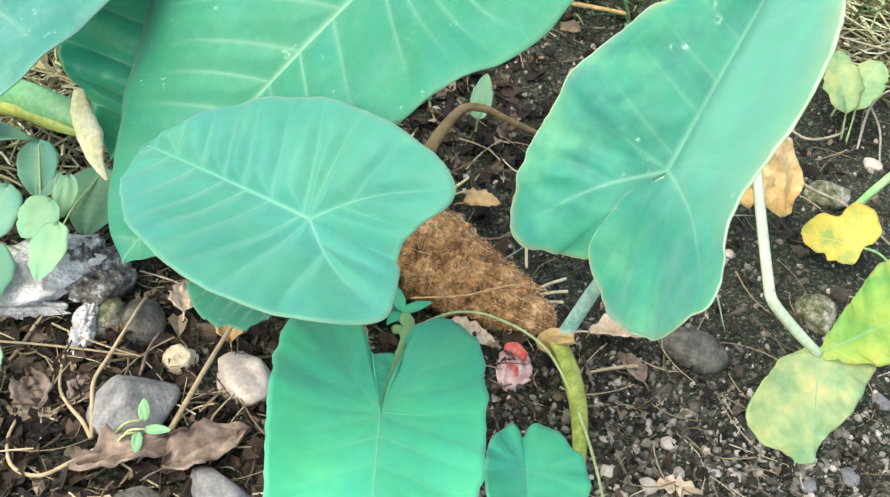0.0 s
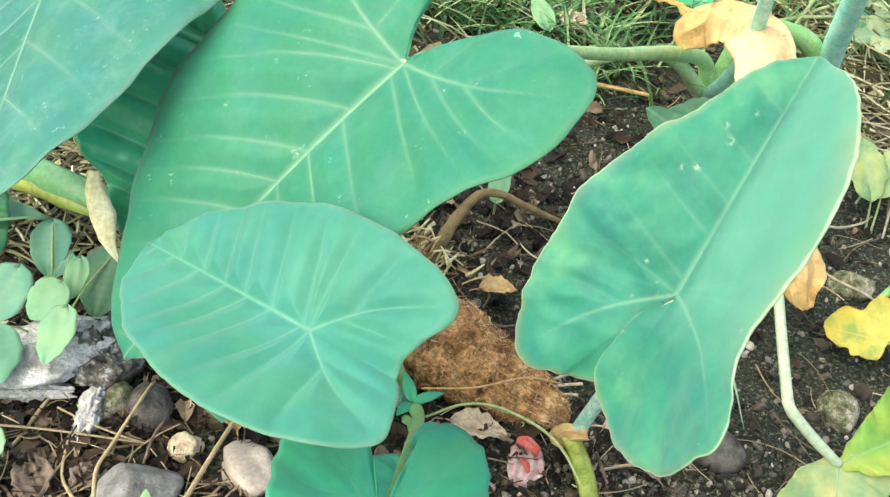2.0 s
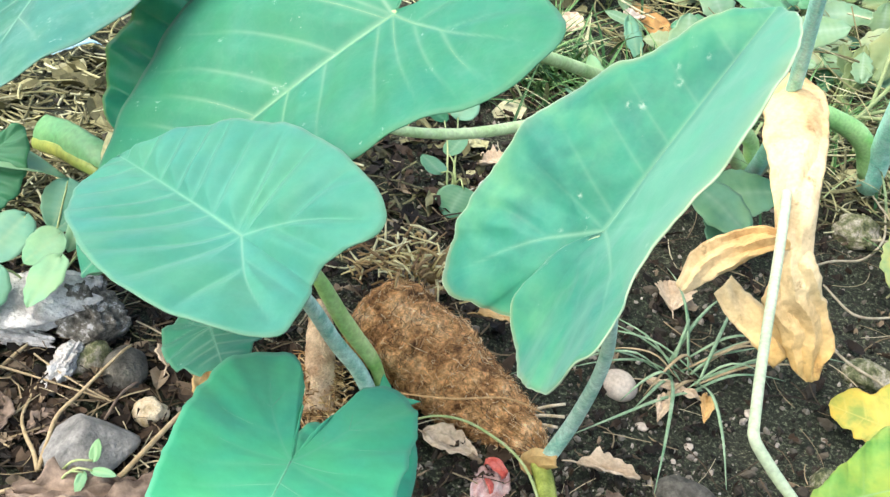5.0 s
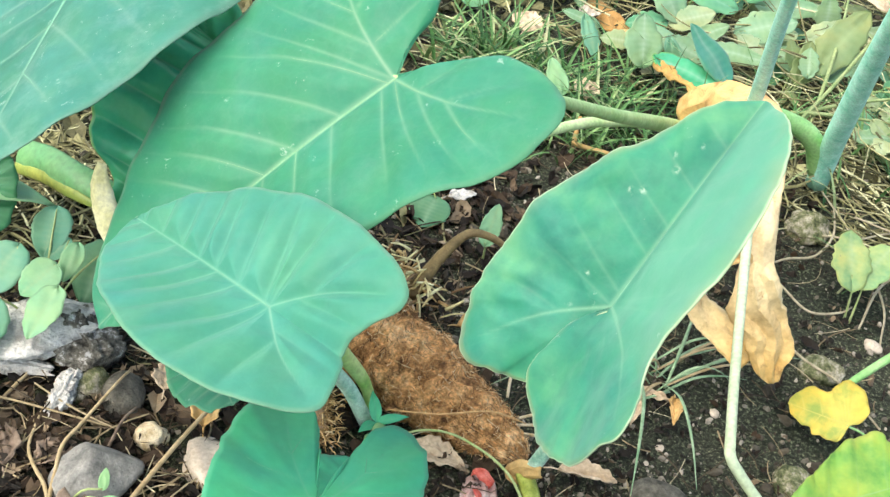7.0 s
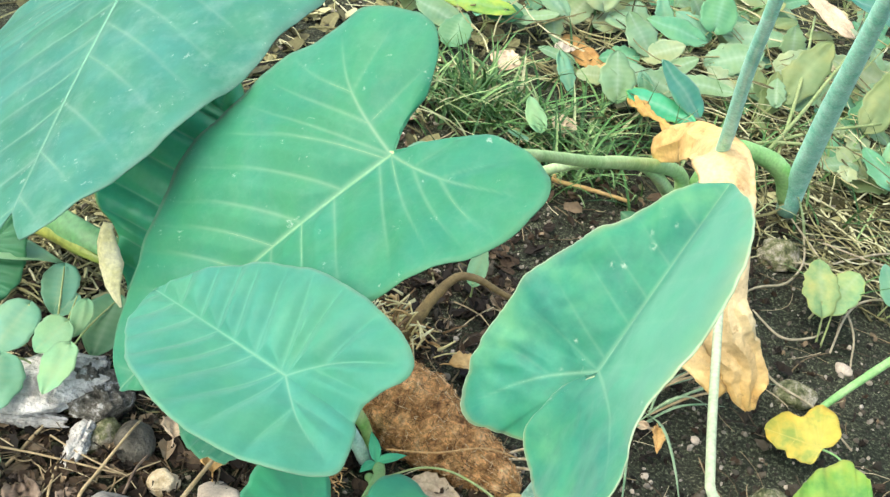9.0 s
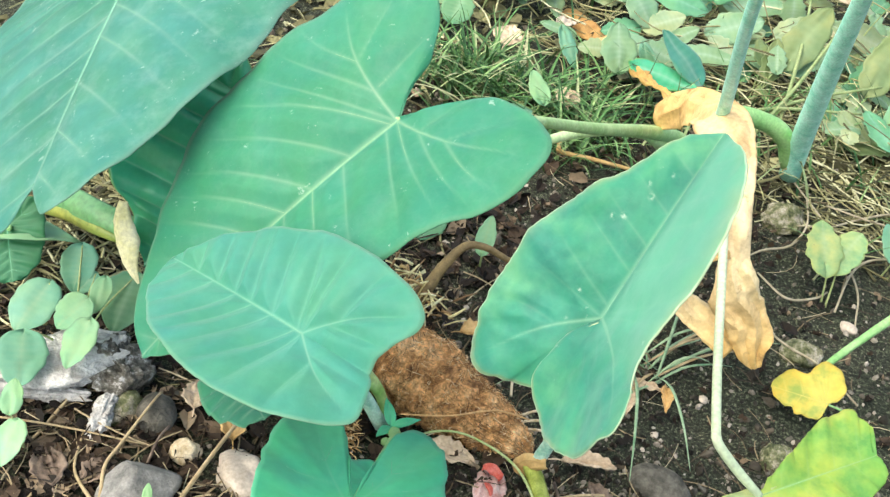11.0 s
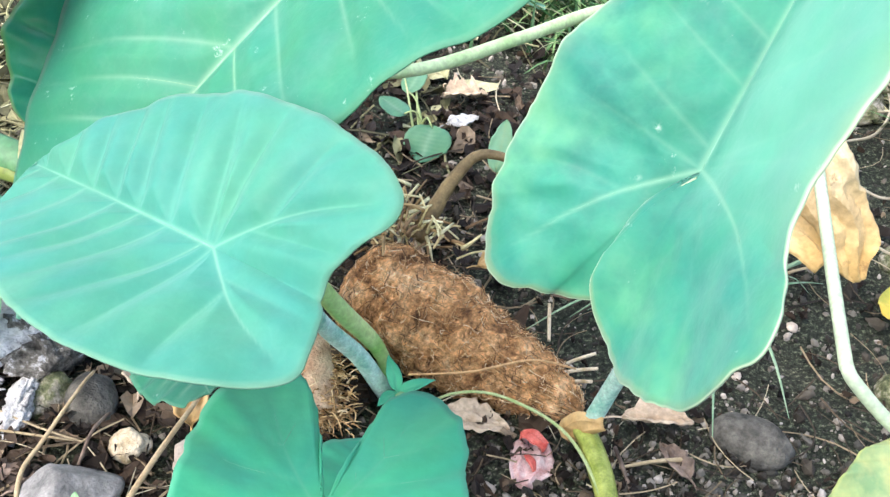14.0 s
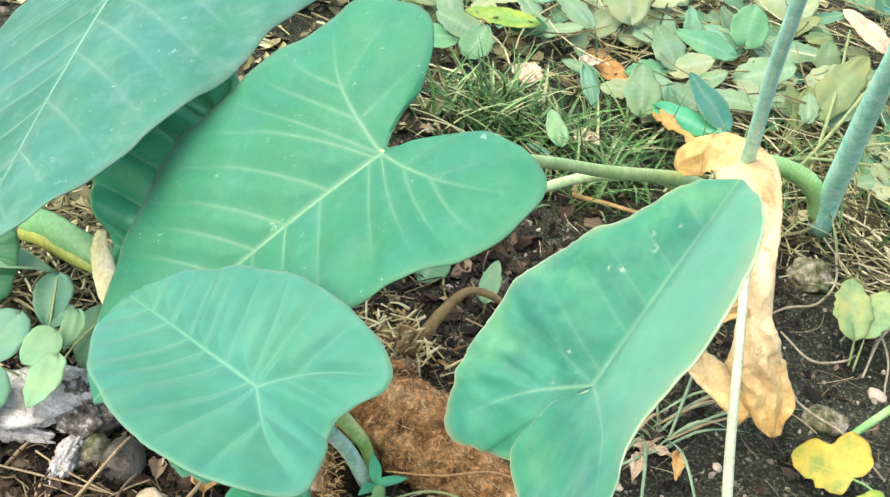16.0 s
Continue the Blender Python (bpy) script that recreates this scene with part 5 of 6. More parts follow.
weed("dark green weed leaves under the withered leaf", (0.48, 1.72), [(0.43, 1.73, 0.09, 0.15, 0.10, 60, 5, M_weed_mid), (0.49, 1.79, 0.09, 0.15, 0.11, -70, 5, M_weed_mid), (0.47, 1.69, 0.08, 0.11, 0.07, 190, 10, M_weed_mid)], M_weed, tilt=30, teeth=0.1)
weed("small pale weed leaf growing beside a leaf stalk", (0.12, 1.55), [(0.12, 1.53, 0.09, 0.07, 0.035, -10, 35, M_weed_pale)], M_weed)
weed("ragged pale green weed leaf in grass", (0.19, 2.13), [(0.185, 2.15, 0.07, 0.085, 0.05, 30, 15, M_weed_pale), (0.16, 2.10, 0.05, 0.05, 0.03, 80, 10, M_weed)], M_weed)
weed("blue-green weed leaf behind the big plant", (0.52, 2.27), [(0.50, 2.34, 0.10, 0.15, 0.11, 60, 25, M_leaf), (0.44, 2.40, 0.08, 0.09, 0.05, 20, 5, M_weed)], M_weed)
weed("weed leaf at the edge of the stones", (0.93, 1.78), [(0.923, 1.804, 0.06, 0.085, 0.055, 20, 15, M_weed), (1.0, 1.74, 0.07, 0.08, 0.05, -60, 5, M_weed)], M_weed)
weed("teal weed leaf in the far corner", (1.0, 2.72), [(0.98, 2.68, 0.28, 0.17, 0.12, 70, 5, M_leaf_e), (1.12, 2.60, 0.22, 0.15, 0.1, 20, 10, M_weed)], M_weed)
weed("pale oval leaf standing on stony soil", (1.0, 2.27), [(1.011, 2.303, 0.06, 0.10, 0.04, 5, 40, M_weed_pale)], M_weed)
M_weed_far = leaf_mat("weed_leaf_dusty", (0.16, 0.32, 0.16), (0.30, 0.46, 0.265), (0.4, 0.55, 0.4), (0.4, 0.5, 0.35), sheen=0.3, rim_amount=0.2)
M_weed_cream = leaf_mat("weed_leaf_bleached", (0.26, 0.37, 0.18), (0.45, 0.53, 0.31), (0.5, 0.58, 0.4), (0.5, 0.55, 0.38), sheen=0.2, rim_amount=0.2)
M_weed_fresh = leaf_mat("weed_leaf_fresh", (0.10, 0.34, 0.16), (0.19, 0.46, 0.25), (0.3, 0.55, 0.38), (0.3, 0.5, 0.35), sheen=0.3, rim_amount=0.2)
M_weed_olive = leaf_mat("weed_leaf_olive", (0.15, 0.24, 0.08), (0.30, 0.36, 0.16), (0.3, 0.4, 0.2), (0.3, 0.4, 0.2), sheen=0.3, rim_amount=0.2)
for label, (x, y), leaves in (
    ("bleached lobed weed leaves overlapping in a clump", (0.34, 2.88), [(0.31, 2.865, 0.11, 0.143, 0.126, 20, 12, M_weed_cream), (0.27, 2.80, 0.09, 0.109, 0.084, 150, 5, M_weed_cream), (0.45, 2.96, 0.12, 0.126, 0.101, -60, 8, M_weed_cream)]),
    ("weed with large pale teal leaves", (0.18, 2.76), [(0.18, 2.74, 0.10, 0.118, 0.0672, 60, 10, M_weed_far), (0.12, 2.84, 0.11, 0.109, 0.0756, -30, 8, M_weed), (0.22, 2.66, 0.09, 0.084, 0.0504, 200, 0, M_weed_far)]),
    ("broad two-toned weed leaf lying over others", (0.02, 2.64), [(0.0, 2.63, 0.10, 0.16, 0.063, 95, 5, M_lime), (0.09, 2.66, 0.08, 0.084, 0.0672, -80, 0, M_weed_dark)]),
    ("clump of pale rounded weed leaves", (-0.07, 2.52), [(-0.087, 2.512, 0.10, 0.109, 0.084, 75, 8, M_weed_far), (-0.15, 2.46, 0.09, 0.118, 0.084, 100, 4, M_weed_fresh), (-0.02, 2.47, 0.08, 0.084, 0.0756, -20, 4, M_weed_mid), (-0.12, 2.58, 0.11, 0.084, 0.0672, 30, 4, M_weed_far)]),
    ("weed with smooth fresh green oval leaves", (0.56, 2.72), [(0.512, 2.685, 0.12, 0.143, 0.084, 85, 8, M_weed_fresh), (0.63, 2.80, 0.13, 0.101, 0.109, 0, 12, M_weed_fresh), (0.57, 2.78, 0.10, 0.101, 0.0672, 60, 6, M_weed), (0.49, 2.80, 0.10, 0.0924, 0.0504, 20, 10, M_weed)]),
    ("grey-green weed leaves with torn edges", (0.75, 2.78), [(0.765, 2.80, 0.10, 0.143, 0.084, -85, 8, M_weed_far), (0.70, 2.68, 0.08, 0.118, 0.0756, 110, 4, M_weed_cream), (0.86, 2.72, 0.09, 0.109, 0.0756, -60, 4, M_weed_cream)]),
    ("pale teal weed leaves with pointed tips", (0.58, 2.45), [(0.607, 2.449, 0.10, 0.118, 0.063, -95, 8, M_weed_far), (0.53, 2.52, 0.09, 0.101, 0.0504, -50, 6, M_weed_far), (0.47, 2.47, 0.07, 0.101, 0.0672, 70, 2, M_weed_far)]),
    ("glossy teal weed leaf beside the rotten stalk", (0.46, 2.32), [(0.488, 2.275, 0.11, 0.151, 0.072, -112, 12, M_leaf_dark), (0.44, 2.38, 0.07, 0.084, 0.042, 20, 4, M_weed_mid)]),
    ("ragged pale weed leaves half over the rotten stalk", (0.36, 2.37), [(0.363, 2.357, 0.10, 0.109, 0.084, 10, 8, M_weed_far), (0.40, 2.43, 0.09, 0.101, 0.0756, -70, 4, M_weed_far), (0.31, 2.42, 0.08, 0.0672, 0.0504, 100, 4, M_weed_cream)]),
    ("narrow teal weed leaf among grass", (0.27, 2.46), [(0.262, 2.43, 0.08, 0.101, 0.042, 205, 0, M_weed), (0.22, 2.50, 0.07, 0.084, 0.042, 80, 4, M_weed_far)]),
    ("olive hairy weed leaves behind the stalks", (0.86, 2.52), [(0.84, 2.55, 0.12, 0.168, 0.0924, -30, 14, M_weed_olive), (1.02, 2.50, 0.12, 0.168, 0.101, -20, 14, M_weed_olive)]),
    ("mint-green weed leaves with ragged tips", (0.70, 2.58), [(0.68, 2.60, 0.11, 0.13, 0.095, -70, 10, M_weed_far), (0.76, 2.52, 0.09, 0.11, 0.075, -110, 6, M_weed_far), (0.64, 2.54, 0.08, 0.09, 0.06, 60, 6, M_weed_cream)]),
    ("pale torn weed leaves over dry straw", (1.02, 2.72), [(1.0, 2.70, 0.11, 0.15, 0.10, 80, 8, M_weed_cream), (1.08, 2.64, 0.09, 0.12, 0.08, -60, 6, M_weed_far), (0.95, 2.62, 0.08, 0.10, 0.07, 140, 4, M_weed_far)]),
    ("broad light green weed leaves in a low clump", (0.44, 2.62), [(0.42, 2.63, 0.10, 0.11, 0.085, 40, 10, M_weed_far), (0.50, 2.60, 0.09, 0.10, 0.07, -60, 6, M_weed_cream), (0.38, 2.56, 0.08, 0.09, 0.06, 110, 4, M_weed_fresh)]),
    ("large bleached dry leaf among far weeds", (0.76, 3.16), [(0.74, 3.15, 0.10, 0.202, 0.143, 80, 6, M_weed_cream), (0.98, 3.05, 0.10, 0.151, 0.0924, 60, 6, M_dry_pink)]),
):
    weed(label, (x, y), leaves, M_weed, "creeping weeds behind the bed", rag=0.30, tilt=38, notch=0.2, teeth=0.08)
rnd = random.Random(21)
far_spots = [(0.649, 2.90), (0.376, 2.78), (0.559, 3.03), (0.73, 2.45), (0.75, 3.10), (0.047, 2.72), (0.90, 2.75), (0.95, 2.45), (0.15, 3.0), (0.35, 3.2), (0.9, 3.1), (1.1, 2.9), (-0.05, 2.9), (1.15, 3.4), (0.6, 3.4), (-0.2, 2.75), (0.92, 2.28), (0.72, 2.62), (0.30, 2.98), (1.0, 2.62), (0.82, 2.92), (0.66, 3.2), (1.2, 3.15), (0.48, 3.3), (1.1, 2.2)]
for k, (x, y) in enumerate(far_spots):
    tones = [M_weed_mid, M_weed_far, M_weed_far, M_weed_cream, M_weed_cream, M_weed_fresh, M_weed_olive]
    lv = []
    for _ in range(rnd.randint(5, 8)):
        a, r = rnd.uniform(0, 6.28), rnd.uniform(0.02, 0.14)
        L = rnd.uniform(0.045, 0.115)
        lv.append((x + r * math.cos(a), y + r * math.sin(a), rnd.uniform(0.04, 0.10), L, L * rnd.uniform(0.55, 0.95), math.degrees(a) - 90 + rnd.uniform(-60, 60), rnd.uniform(-20, 35), rnd.choice(tones)))
    weed("low weed with soft grey-green leaves among straw", (x, y), lv, M_weed, "creeping weeds behind the bed", rag=0.40, tilt=32, notch=0.18, teeth=0.08)


# ---- thin stems, vines and sticks ----
def strand_thing(name, label, category, pts, radii, mat, group="", n=None):
    return tagged(tube(name, pts, radii, mat, None, segs=8, n=n or 6 * len(pts), rough=0.12), label, category, group)


strand_thing("creeper_stem", "thin pale green creeping stem arching over soil", "stem", [(0.04, 1.085, 0.02), (0.09, 1.09, 0.05), (0.146, 1.084, 0.055), (0.217, 1.035, 0.055), (0.26, 0.932, 0.045), (0.285, 0.822, 0.03), (0.29, 0.74, 0.01)], [0.0017, 0.0020, 0.0020, 0.0018], M_vine_g)
strand_thing("vine", "dry tan vine looping over litter", "vine", [(-0.325, 1.06, 0.05), (-0.33, 1.03, 0.055), (-0.352, 0.965, 0.035), (-0.362, 0.926, 0.028), (-0.352, 0.88, 0.025), (-0.345, 0.845, 0.02)], [0.0018, 0.0026, 0.0032], M_vine, "looping vines")
strand_thing("vine", "dry tan vine looping over litter", "vine", [(-0.415, 0.985, 0.02), (-0.404, 0.921, 0.022), (-0.385, 0.89, 0.025), (-0.36, 0.865, 0.025), (-0.345, 0.845, 0.02)], [0.0016, 0.003], M_vine, "looping vines")
strand_thing("vine", "dry tan vine bent in a loop on litter", "vine", [(-0.41, 0.93, 0.02), (-0.435, 0.88, 0.02), (-0.442, 0.835, 0.02), (-0.425, 0.795, 0.02), (-0.39, 0.785, 0.02), (-0.355, 0.81, 0.022), (-0.335, 0.83, 0.02)], [0.0018, 0.0024, 0.0028], M_vine, "looping vines")
strand_thing("twig", "straight brown twig leaning on pebbles", "twig", [(-0.20, 1.045, 0.045), (-0.225, 0.96, 0.04), (-0.255, 0.866, 0.018)], [0.003, 0.0038], M_vine)
strand_thing("twig", "thin pale stick lying on litter", "twig", [(-0.56, 0.962, 0.04), (-0.45, 0.973, 0.035), (-0.324, 0.981, 0.022)], [0.0018, 0.0014], M_vine)
strand_thing("twig", "short brown stick by dead wood", "twig", [(-0.455, 1.035, 0.03), (-0.473, 0.97, 0.02), (-0.49, 0.93, 0.012)], [0.003, 0.0025], M_vine)
strand_thing("twig", "dark stem standing in litter", "twig", [(-0.30, 1.03, 0.02), (-0.305, 0.985, 0.035), (-0.31, 0.95, 0.02)], [0.002, 0.002], M_dry_brown)
strand_thing("dead_root", "dry grey root lying on soil", "root", [(0.275, 1.06, 0.02), (0.29, 1.01, 0.014), (0.305, 0.94, 0.012), (0.33, 0.854, 0.01), (0.37, 0.80, 0.008)], [0.0026, 0.0022, 0.003], M_dry_brown, "dry roots")
strand_thing("dead_root", "dry tan root forked over soil", "root", [(0.28, 1.035, 0.014), (0.32, 1.045, 0.02), (0.365, 1.06, 0.014)], [0.002, 0.003], M_vine, "dry roots")
for pts in ([(0.60, 1.70, 0.02), (0.671, 1.763, 0.03), (0.735, 1.80, 0.03), (0.78, 1.88, 0.035), (0.80, 2.0, 0.03)], [(0.76, 1.88, 0.03), (0.83, 1.89, 0.035), (0.90, 1.945, 0.03), (1.0, 2.0, 0.03), (1.15, 2.02, 0.02)],
            [(0.66, 1.70, 0.02), (0.71, 1.64, 0.016), (0.77, 1.66, 0.014), (0.80, 1.69, 0.012)], [(0.80, 1.62, 0.02), (0.85, 1.74, 0.03), (0.90, 1.79, 0.04), (1.0, 1.83, 0.03)],
            [(0.78, 2.05, 0.03), (0.82, 1.9, 0.035), (0.86, 1.72, 0.02), (0.84, 1.6, 0.01)], [(0.84, 1.98, 0.03), (0.95, 1.93, 0.04), (1.1, 1.94, 0.03)], [(0.62, 1.60, 0.012), (0.68, 1.50, 0.02), (0.74, 1.44, 0.03), (0.80, 1.37, 0.015)]):
    strand_thing("vine", "thin dry vine trailing over dark soil", "vine", pts, [0.0020, 0.0026, 0.0018], M_vine_grey, "trailing vines")
strand_thing("green_stem", "thick green stem beside the yellow leaf", "stem", [(0.72, 1.405, 0.02), (0.757, 1.44, 0.05), (0.857, 1.521, 0.10), (0.96, 1.60, 0.14)], [0.006, 0.008, 0.008], M_pet_green)
strand_thing("dry_stem", "bent dry reddish stem on soil", "stem", [(0.255, 2.05, 0.06), (0.252, 2.0, 0.035), (0.258, 1.99, 0.03), (0.33, 1.985, 0.03), (0.42, 1.98, 0.025)], [0.005, 0.005, 0.004], M_dry, n=40)
M_olive = plain_mat("weed_stalk_olive", (0.15, 0.23, 0.08), (0.32, 0.38, 0.18), 40, 0.6, 0.2)
for k, pts in enumerate(([(0.70, 2.20, 0.05), (0.80, 2.35, 0.12), (0.93, 2.568, 0.22), (1.05, 2.75, 0.28)], [(0.66, 2.25, 0.04), (0.82, 2.32, 0.10), (1.0, 2.38, 0.14)], [(0.75, 2.2, 0.04), (0.82, 2.5, 0.15), (0.88, 2.8, 0.2)], [(0.62, 2.22, 0.03), (0.72, 2.27, 0.08), (0.95, 2.30, 0.10)])):
    strand_thing("leaning_weed", "leaning olive-green leafless weed stalk", "weed", pts, [0.005, 0.0045, 0.003], M_olive, "leaning weeds")


# ---- loose ground cover ----
def blade_stuff(name, label, spots, count, mat, length, width, seed, lean=0.7):
    """Grass blades: thin bent strips, joined."""
    rnd = random.Random(seed)
    V, F = [], []
    for _ in range(count):
        x0, y0, rx, ry = rnd.choice(spots)
        x, y = rnd.gauss(x0, rx), rnd.gauss(y0, ry)
        z = ground_z(x, y) - 0.003
        a = rnd.uniform(0, 6.283)
        L, w = rnd.uniform(*length), rnd.uniform(*width)
        ln = rnd.uniform(0.3, 1.0) * lean
        d, s = Vector((math.cos(a), math.sin(a), 0)), Vector((-math.sin(a), math.cos(a), 0))
        o = len(V)
        for k in range(6):
            f = k / 5
            p = Vector((x, y, z)) + d * (L * (ln * f + 0.35 * f * f)) + Vector((0, 0, L * (f * 0.85 - 0.55 * ln * f * f)))
            ww = w * (1 - f**2 * 0.9) * 0.5
            V += [p - s * ww + Vector((0, 0, ww * 0.5)), p, p + s * ww + Vector((0, 0, ww * 0.5))]
        for k in range(5):
            b = o + 3 * k
            F += [(b, b + 1, b + 4, b + 3), (b + 1, b + 2, b + 5, b + 4)]
    return tagged(mesh_from(name, V, F, mat), label, "grass", kind="stuff")


blade_stuff("grass", "short green grass growing behind the bed", [(0.12, 2.22, 0.10, 0.07), (0.26, 2.20, 0.08, 0.07), (0.02, 2.26, 0.05, 0.06)], 430, M_grass, (0.08, 0.21), (0.006, 0.011), 4)
blade_stuff("sparse_grass", "scattered grass among weeds and straw", [(0.6, 2.7, 0.4, 0.4), (0.30, 2.05, 0.10, 0.05), (0.9, 2.2, 0.2, 0.2), (0.7, 2.3, 0.15, 0.15)], 320, M_grass, (0.08, 0.24), (0.004, 0.009), 5)
M_tuft = plain_mat("grass_grey_green", (0.14, 0.28, 0.14), (0.36, 0.48, 0.30), 30, 0.5, 0.1)
tuft_thing = thing("grass_tuft", "spiky grey-green grass tuft on bare soil", "grass tuft")
rnd = random.Random(9)
for k in range(28):
    a = rnd.choice((0.2, 1.2, 2.6, 3.4, 4.6, 5.4)) + rnd.gauss(0, 0.45)
    L = rnd.uniform(0.10, 0.28)
    d = Vector((math.cos(a), math.sin(a), 0))
    c = Vector((0.428 + rnd.gauss(0, 0.016), 1.36 + rnd.gauss(0, 0.016), 0.005))
    up = rnd.uniform(0.015, 0.06)
    tube("blade", [c, c + d * L * 0.35 + Vector((0, 0, up)), c + d * L * 0.7 + Vector((0, 0, up * 0.9)), c + d * L + Vector((0, 0, 0.012))], [0.0022, 0.0034, 0.0026, 0.0006], M_tuft if k % 5 else M_vine, tuft_thing, segs=5, n=12, flat=0.35)


def scatter(name, label, category, mat, count, seed, areas, maker):
    rnd = random.Random(seed)
    V, F = [], []
    for _ in range(count):
        x0, x1, y0, y1 = rnd.choice(areas)
        x, y = rnd.uniform(x0, x1) + rnd.gauss(0, 0.10), rnd.uniform(y0, y1) + rnd.gauss(0, 0.10)
        v, f = maker(rnd, Vector((x, y, ground_z(x, y))))
        o = len(V)
        V += v
        F += [tuple(i + o for i in q) for q in f]
    return tagged(mesh_from(name, V, F, mat, smooth=False), label, category, kind="stuff")


PHI = (1 + 5**0.5) / 2
ICO_V = [Vector(v).normalized() for v in ((-1, PHI, 0), (1, PHI, 0), (-1, -PHI, 0), (1, -PHI, 0), (0, -1, PHI), (0, 1, PHI), (0, -1, -PHI), (0, 1, -PHI), (PHI, 0, -1), (PHI, 0, 1), (-PHI, 0, -1), (-PHI, 0, 1))]
ICO_F = [(0, 11, 5), (0, 5, 1), (0, 1, 7), (0, 7, 10), (0, 10, 11), (1, 5, 9), (5, 11, 4), (11, 10, 2), (10, 7, 6), (7, 1, 8), (3, 9, 4), (3, 4, 2), (3, 2, 6), (3, 6, 8), (3, 8, 9), (4, 9, 5), (2, 4, 11), (6, 2, 10), (8, 6, 7), (9, 8, 1)]


def crumb(lo, hi, power=3):
    """An irregular lump of soil or grit."""
    def make(rnd, p):
        s = lo + (hi - lo) * rnd.random() ** power
        r = Euler((rnd.uniform(0, 6), rnd.uniform(0, 6), rnd.uniform(0, 6))).to_matrix()
        sc = Vector((rnd.uniform(0.6, 1.3), rnd.uniform(0.6, 1.1), rnd.uniform(0.4, 0.8)))
        return [p + Vector((0, 0, s * 0.25)) + r @ (Vector((q.x * sc.x, q.y * sc.y, q.z * sc.z)) * s * rnd.uniform(0.72, 1.2)) for q in ICO_V], ICO_F
    return make


def chip(lo, hi):
    def make(rnd, p):
        L = rnd.uniform(lo, hi)
        W = L * rnd.uniform(0.3, 0.7)
        r = Euler((rnd.gauss(0, 0.3), rnd.gauss(0, 0.3), rnd.uniform(0, 6.28))).to_matrix()
        c = rnd.uniform(0.1, 0.5)
        v = []
        for i in range(4):
            f = i / 3
            w = W * (0.25 + math.sin(math.pi * (0.12 + 0.76 * f))) * rnd.uniform(0.7, 1.1) * 0.5
            for a in (-1, 0, 1):
                v.append(p + Vector((0, 0, 0.004 + rnd.uniform(0, 0.012))) + r @ Vector((a * w, (f - 0.5) * L, c * W * abs(a) * 0.6 + 0.2 * L * c * (f - 0.5) ** 2)))
        return v, [(i * 3 + j, i * 3 + j + 1, i * 3 + j + 4, i * 3 + j + 3) for i in range(3) for j in range(2)]
    return make


def straw(lo, hi, r0, r1):
    def make(rnd, p):
        L = rnd.uniform(lo, hi)
        a = rnd.uniform(0, 6.28)
        d = Vector((math.cos(a), math.sin(a), rnd.gauss(0, 0.12)))
        s = Vector((-math.sin(a), math.cos(a), 0))
        b = rnd.gauss(0, 0.12) * L
        z = rnd.uniform(0.003, 0.018)
        pts = [p + d * (f - 0.5) * L + s * b * (1 - (2 * f - 1) ** 2) + Vector((0, 0, z)) for f in (0, 0.35, 0.7, 1)]
        r = rnd.uniform(r0, r1)
        return tube_data(pts, [r, r * 0.7], 4, 6)
    return make


M_far_straw = island_mat("pale_straw", [(0, (0.04, 0.040, 0.016)), (0.4, (0.165, 0.155, 0.07)), (0.75, (0.36, 0.345, 0.165)), (1, (0.62, 0.61, 0.39))], 0.7)
M_gravel = island_mat("gravel", [(0, (0.05, 0.048, 0.038)), (0.5, (0.18, 0.165, 0.13)), (0.85, (0.36, 0.32, 0.26)), (1, (0.58, 0.53, 0.46))], 0.85, 0.5, 150)
LEFT, MID, RIGHT = (-0.75, -0.02, 0.62, 1.30), (-0.1, 0.45, 0.75, 1.45), (0.25, 1.2, 0.75, 2.1)
BACK, FAR, FARL = (-0.3, 0.75, 1.45, 2.3), (-0.3, 1.5, 2.1, 3.7), (-1.3, 0.0, 1.5, 3.2)
scatter("soil_crumbs", "crumbs and small gravel over dark soil", "soil", M_pebble, 13000, 11, [LEFT, MID, MID, RIGHT, RIGHT, BACK, BACK], crumb(0.0010, 0.0070))
scatter("far_crumbs", "coarse soil crumbs and gravel", "soil", M_pebble, 3500, 12, [FAR, FARL], crumb(0.003, 0.014))
scatter("leaf_litter", "brown dry leaf fragments over the soil", "litter", M_chips, 2600, 13, [LEFT, LEFT, LEFT, (-0.5, -0.05, 0.7, 1.0), (-0.1, 0.2, 1.3, 1.8), BACK], chip(0.006, 0.042))
scatter("far_litter", "pale dry leaf fragments among weeds", "litter", M_far_straw, 1300, 14, [FAR, FARL, FARL], chip(0.02, 0.07))
scatter("straw", "thin dry straw and roots over soil", "straw", M_straw, 1150, 15, [LEFT, LEFT, LEFT, LEFT, (-0.6, -0.1, 0.7, 1.1), BACK, (-0.12, 0.12, 1.3, 1.6)], straw(0.02, 0.13, 0.0006, 0.0019))
scatter("soil_roots", "fine pale roots on bare soil", "roots", M_straw, 520, 16, [RIGHT, (0.1, 0.7, 0.74, 1.1)], straw(0.03, 0.12, 0.0005, 0.0014))
scatter("far_straw", "dense dry straw and stalks among weeds", "straw", M_far_straw, 2000, 17, [FAR, FAR, FARL, (0.75, 1.4, 1.9, 2.6), (0.75, 1.4, 1.9, 2.6)], straw(0.06, 0.25, 0.0012, 0.0032))
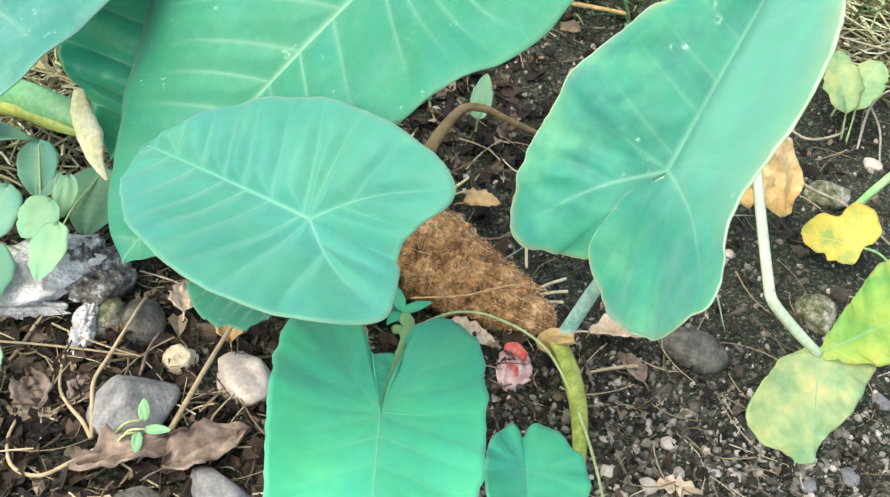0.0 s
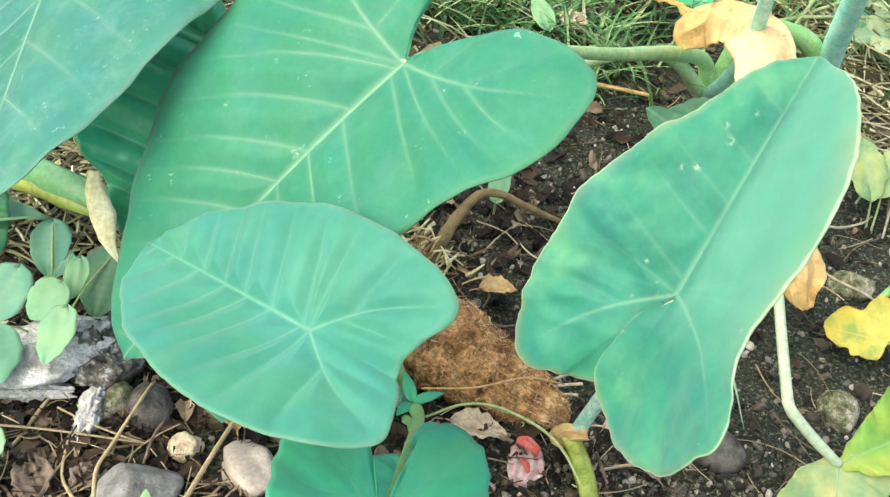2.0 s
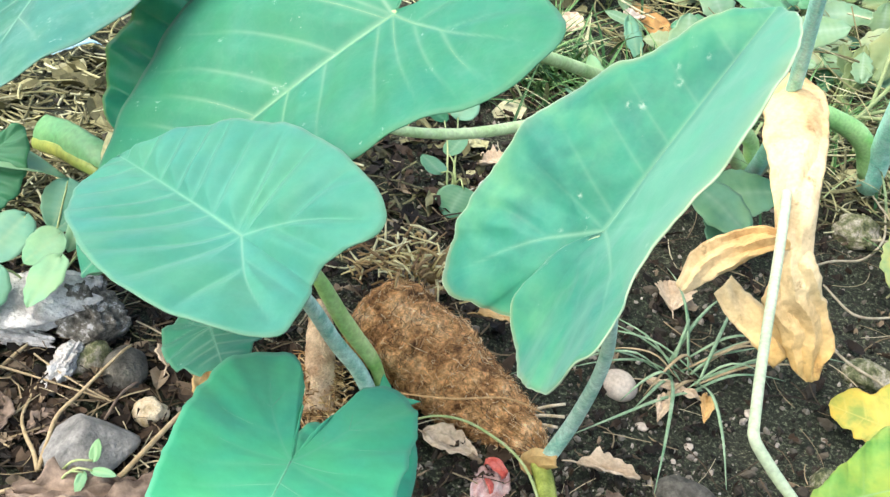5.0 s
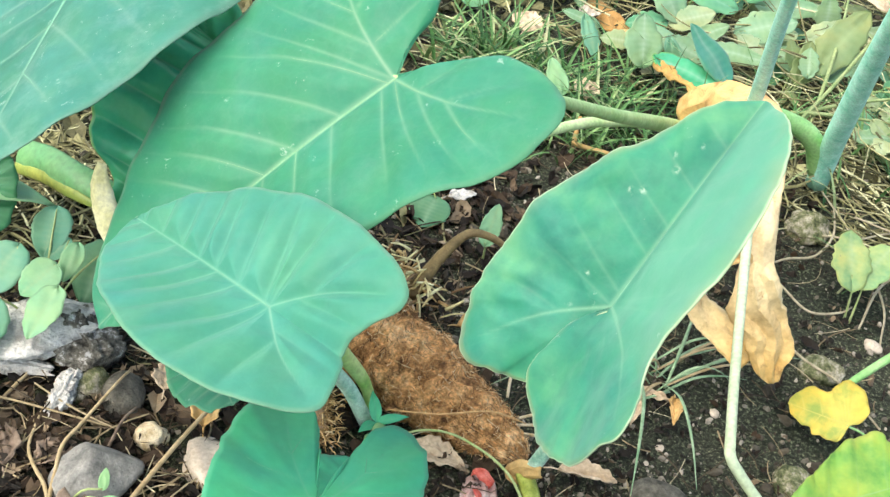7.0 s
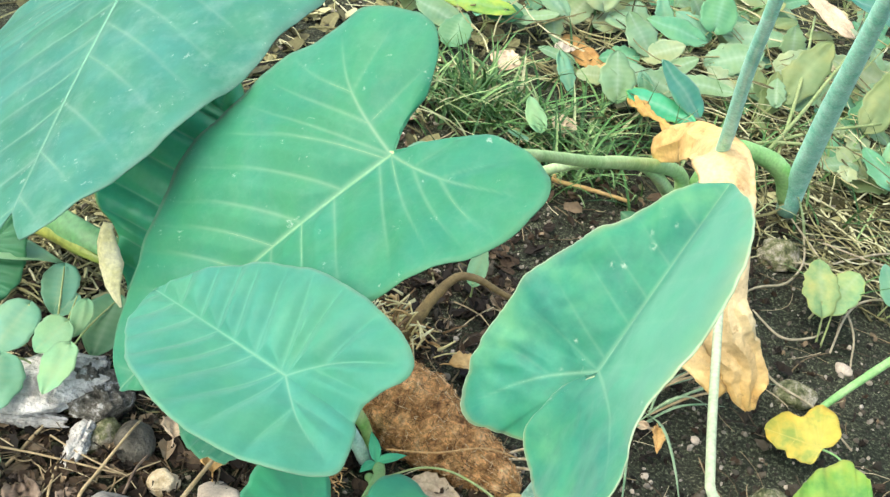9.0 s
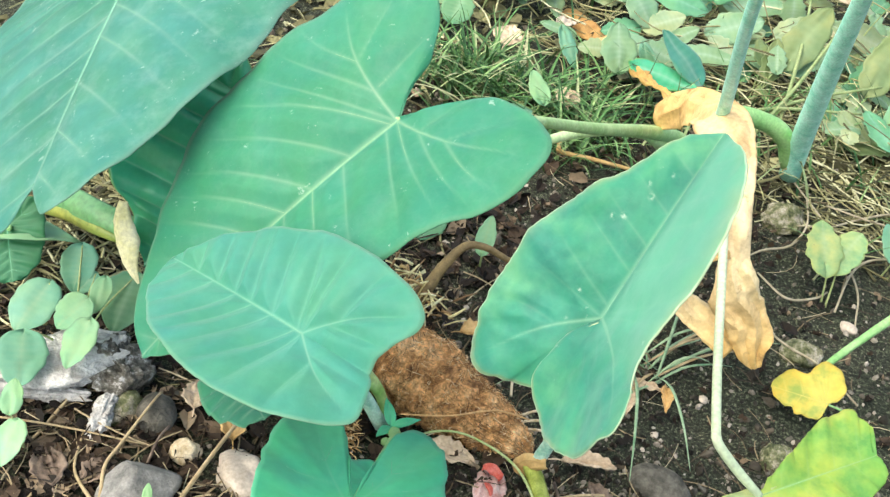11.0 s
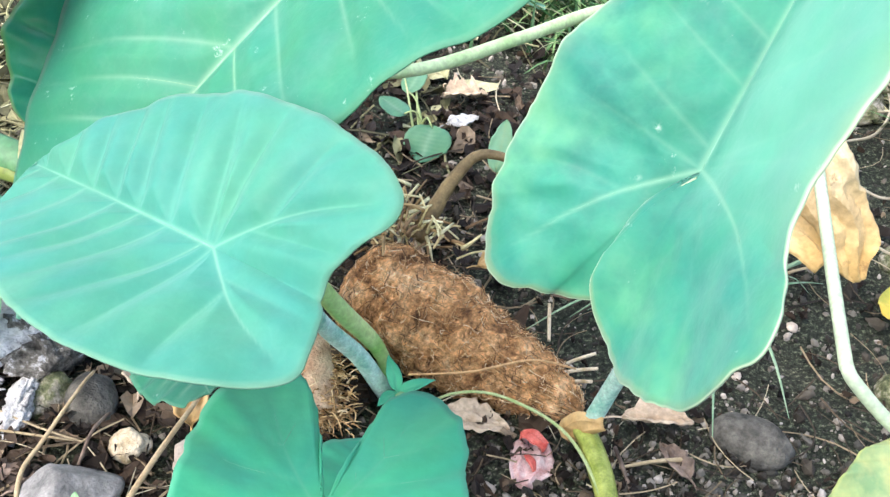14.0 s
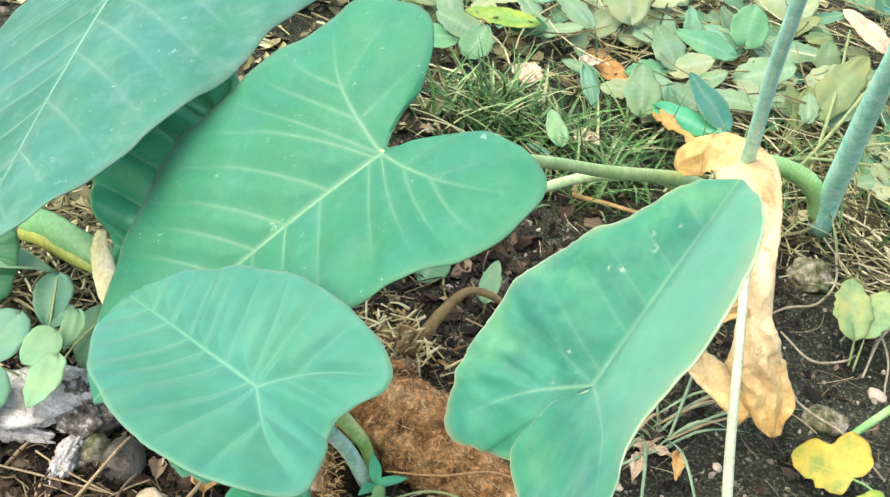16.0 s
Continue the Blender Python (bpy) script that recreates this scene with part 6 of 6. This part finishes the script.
scatter("gravel", "small mixed gravel scattered over bare soil", "gravel", M_gravel, 4200, 18, [(0.1, 0.75, 0.74, 1.1), (0.28, 0.95, 1.0, 1.7), (-0.05, 0.3, 1.35, 2.0), (0.3, 0.7, 0.74, 0.95), (0.38, 0.8, 0.74, 0.98), (0.45, 0.8, 0.74, 1.0), (0.2, 0.6, 0.74, 0.9)], crumb(0.0014, 0.0085))
M_clod = island_mat("soil_clods", [(0, (0.018, 0.017, 0.013)), (0.6, (0.065, 0.055, 0.04)), (0.9, (0.13, 0.11, 0.08)), (1, (0.30, 0.27, 0.21))], 0.9, 0.8, 120)
scatter("soil_clods", "rough clods of dark soil", "soil", M_clod, 420, 19, [(0.16, 0.62, 0.74, 1.02), (0.10, 0.50, 0.74, 0.95), (0.3, 0.9, 1.0, 1.7), (0.05, 0.3, 1.4, 1.9)], crumb(0.005, 0.017, 2))
scatter("pale_grit", "pale stone grit on dark soil", "grit", M_stone_pale, 190, 20, [(0.15, 0.7, 0.74, 0.95), (0.3, 0.95, 0.9, 1.7), (-0.05, 0.3, 1.4, 2.1)], crumb(0.0015, 0.008, 3))
ribbon("husk", plant_c, M_dry, [(0.212, 1.06, 0.03), (0.228, 1.045, 0.065), (0.250, 1.030, 0.085)], [0.02, 0.036, 0.014], (-0.3, -0.8, 0.5), "torn brown husk", 0.009, n=14, m=7, seed=9.0, crease=24)
scatter("soil_litter", "small dry plant scraps on bare soil", "litter", M_chips, 700, 23, [(0.12, 0.75, 0.74, 1.15), (0.28, 0.95, 1.0, 1.8), (0.08, 0.3, 0.9, 1.1)], chip(0.004, 0.022))
scatter("twig_litter", "short dry twigs and leaf stalks on soil", "litter", M_far_straw, 1500, 24, [(-1.0, -0.3, 1.32, 2.0), (-0.8, -0.3, 1.3, 1.6)], straw(0.03, 0.10, 0.0012, 0.0032))


def raised_straw(lo, hi, r0, r1, top):
    """Bent dry stalks that lie over low plants."""
    lay = straw(lo, hi, r0, r1)

    def make(rnd, p):
        v, f = lay(rnd, p)
        k, tilt, a = rnd.uniform(0.02, top), rnd.gauss(0, 0.25), rnd.uniform(0, 6.28)
        d = Vector((math.cos(a), math.sin(a), 0))
        return [Vector(q) + Vector((0, 0, k + tilt * (Vector(q) - p).dot(d))) for q in v], f
    return make


scatter("dry_stalks", "pale dry stalks tangled over the low weeds", "straw", M_far_straw, 560, 25, [(0.3, 1.3, 2.3, 3.3), (0.7, 1.4, 2.0, 2.7), (-0.2, 0.9, 2.5, 3.2)], raised_straw(0.06, 0.24, 0.0012, 0.0028, 0.11))
scatter("near_gravel", "fine pale gravel and crumbs over soil", "gravel", M_gravel, 4200, 26, [(0.22, 0.85, 0.70, 0.95), (0.30, 0.85, 0.68, 0.90), (0.15, 0.5, 0.72, 0.98)], crumb(0.0016, 0.0075, 2))
scatter("near_grit", "pale grit and small stones over soil", "grit", M_stone_pale, 420, 27, [(0.22, 0.85, 0.70, 0.95), (0.15, 0.5, 0.72, 0.95)], crumb(0.0016, 0.0065, 2))
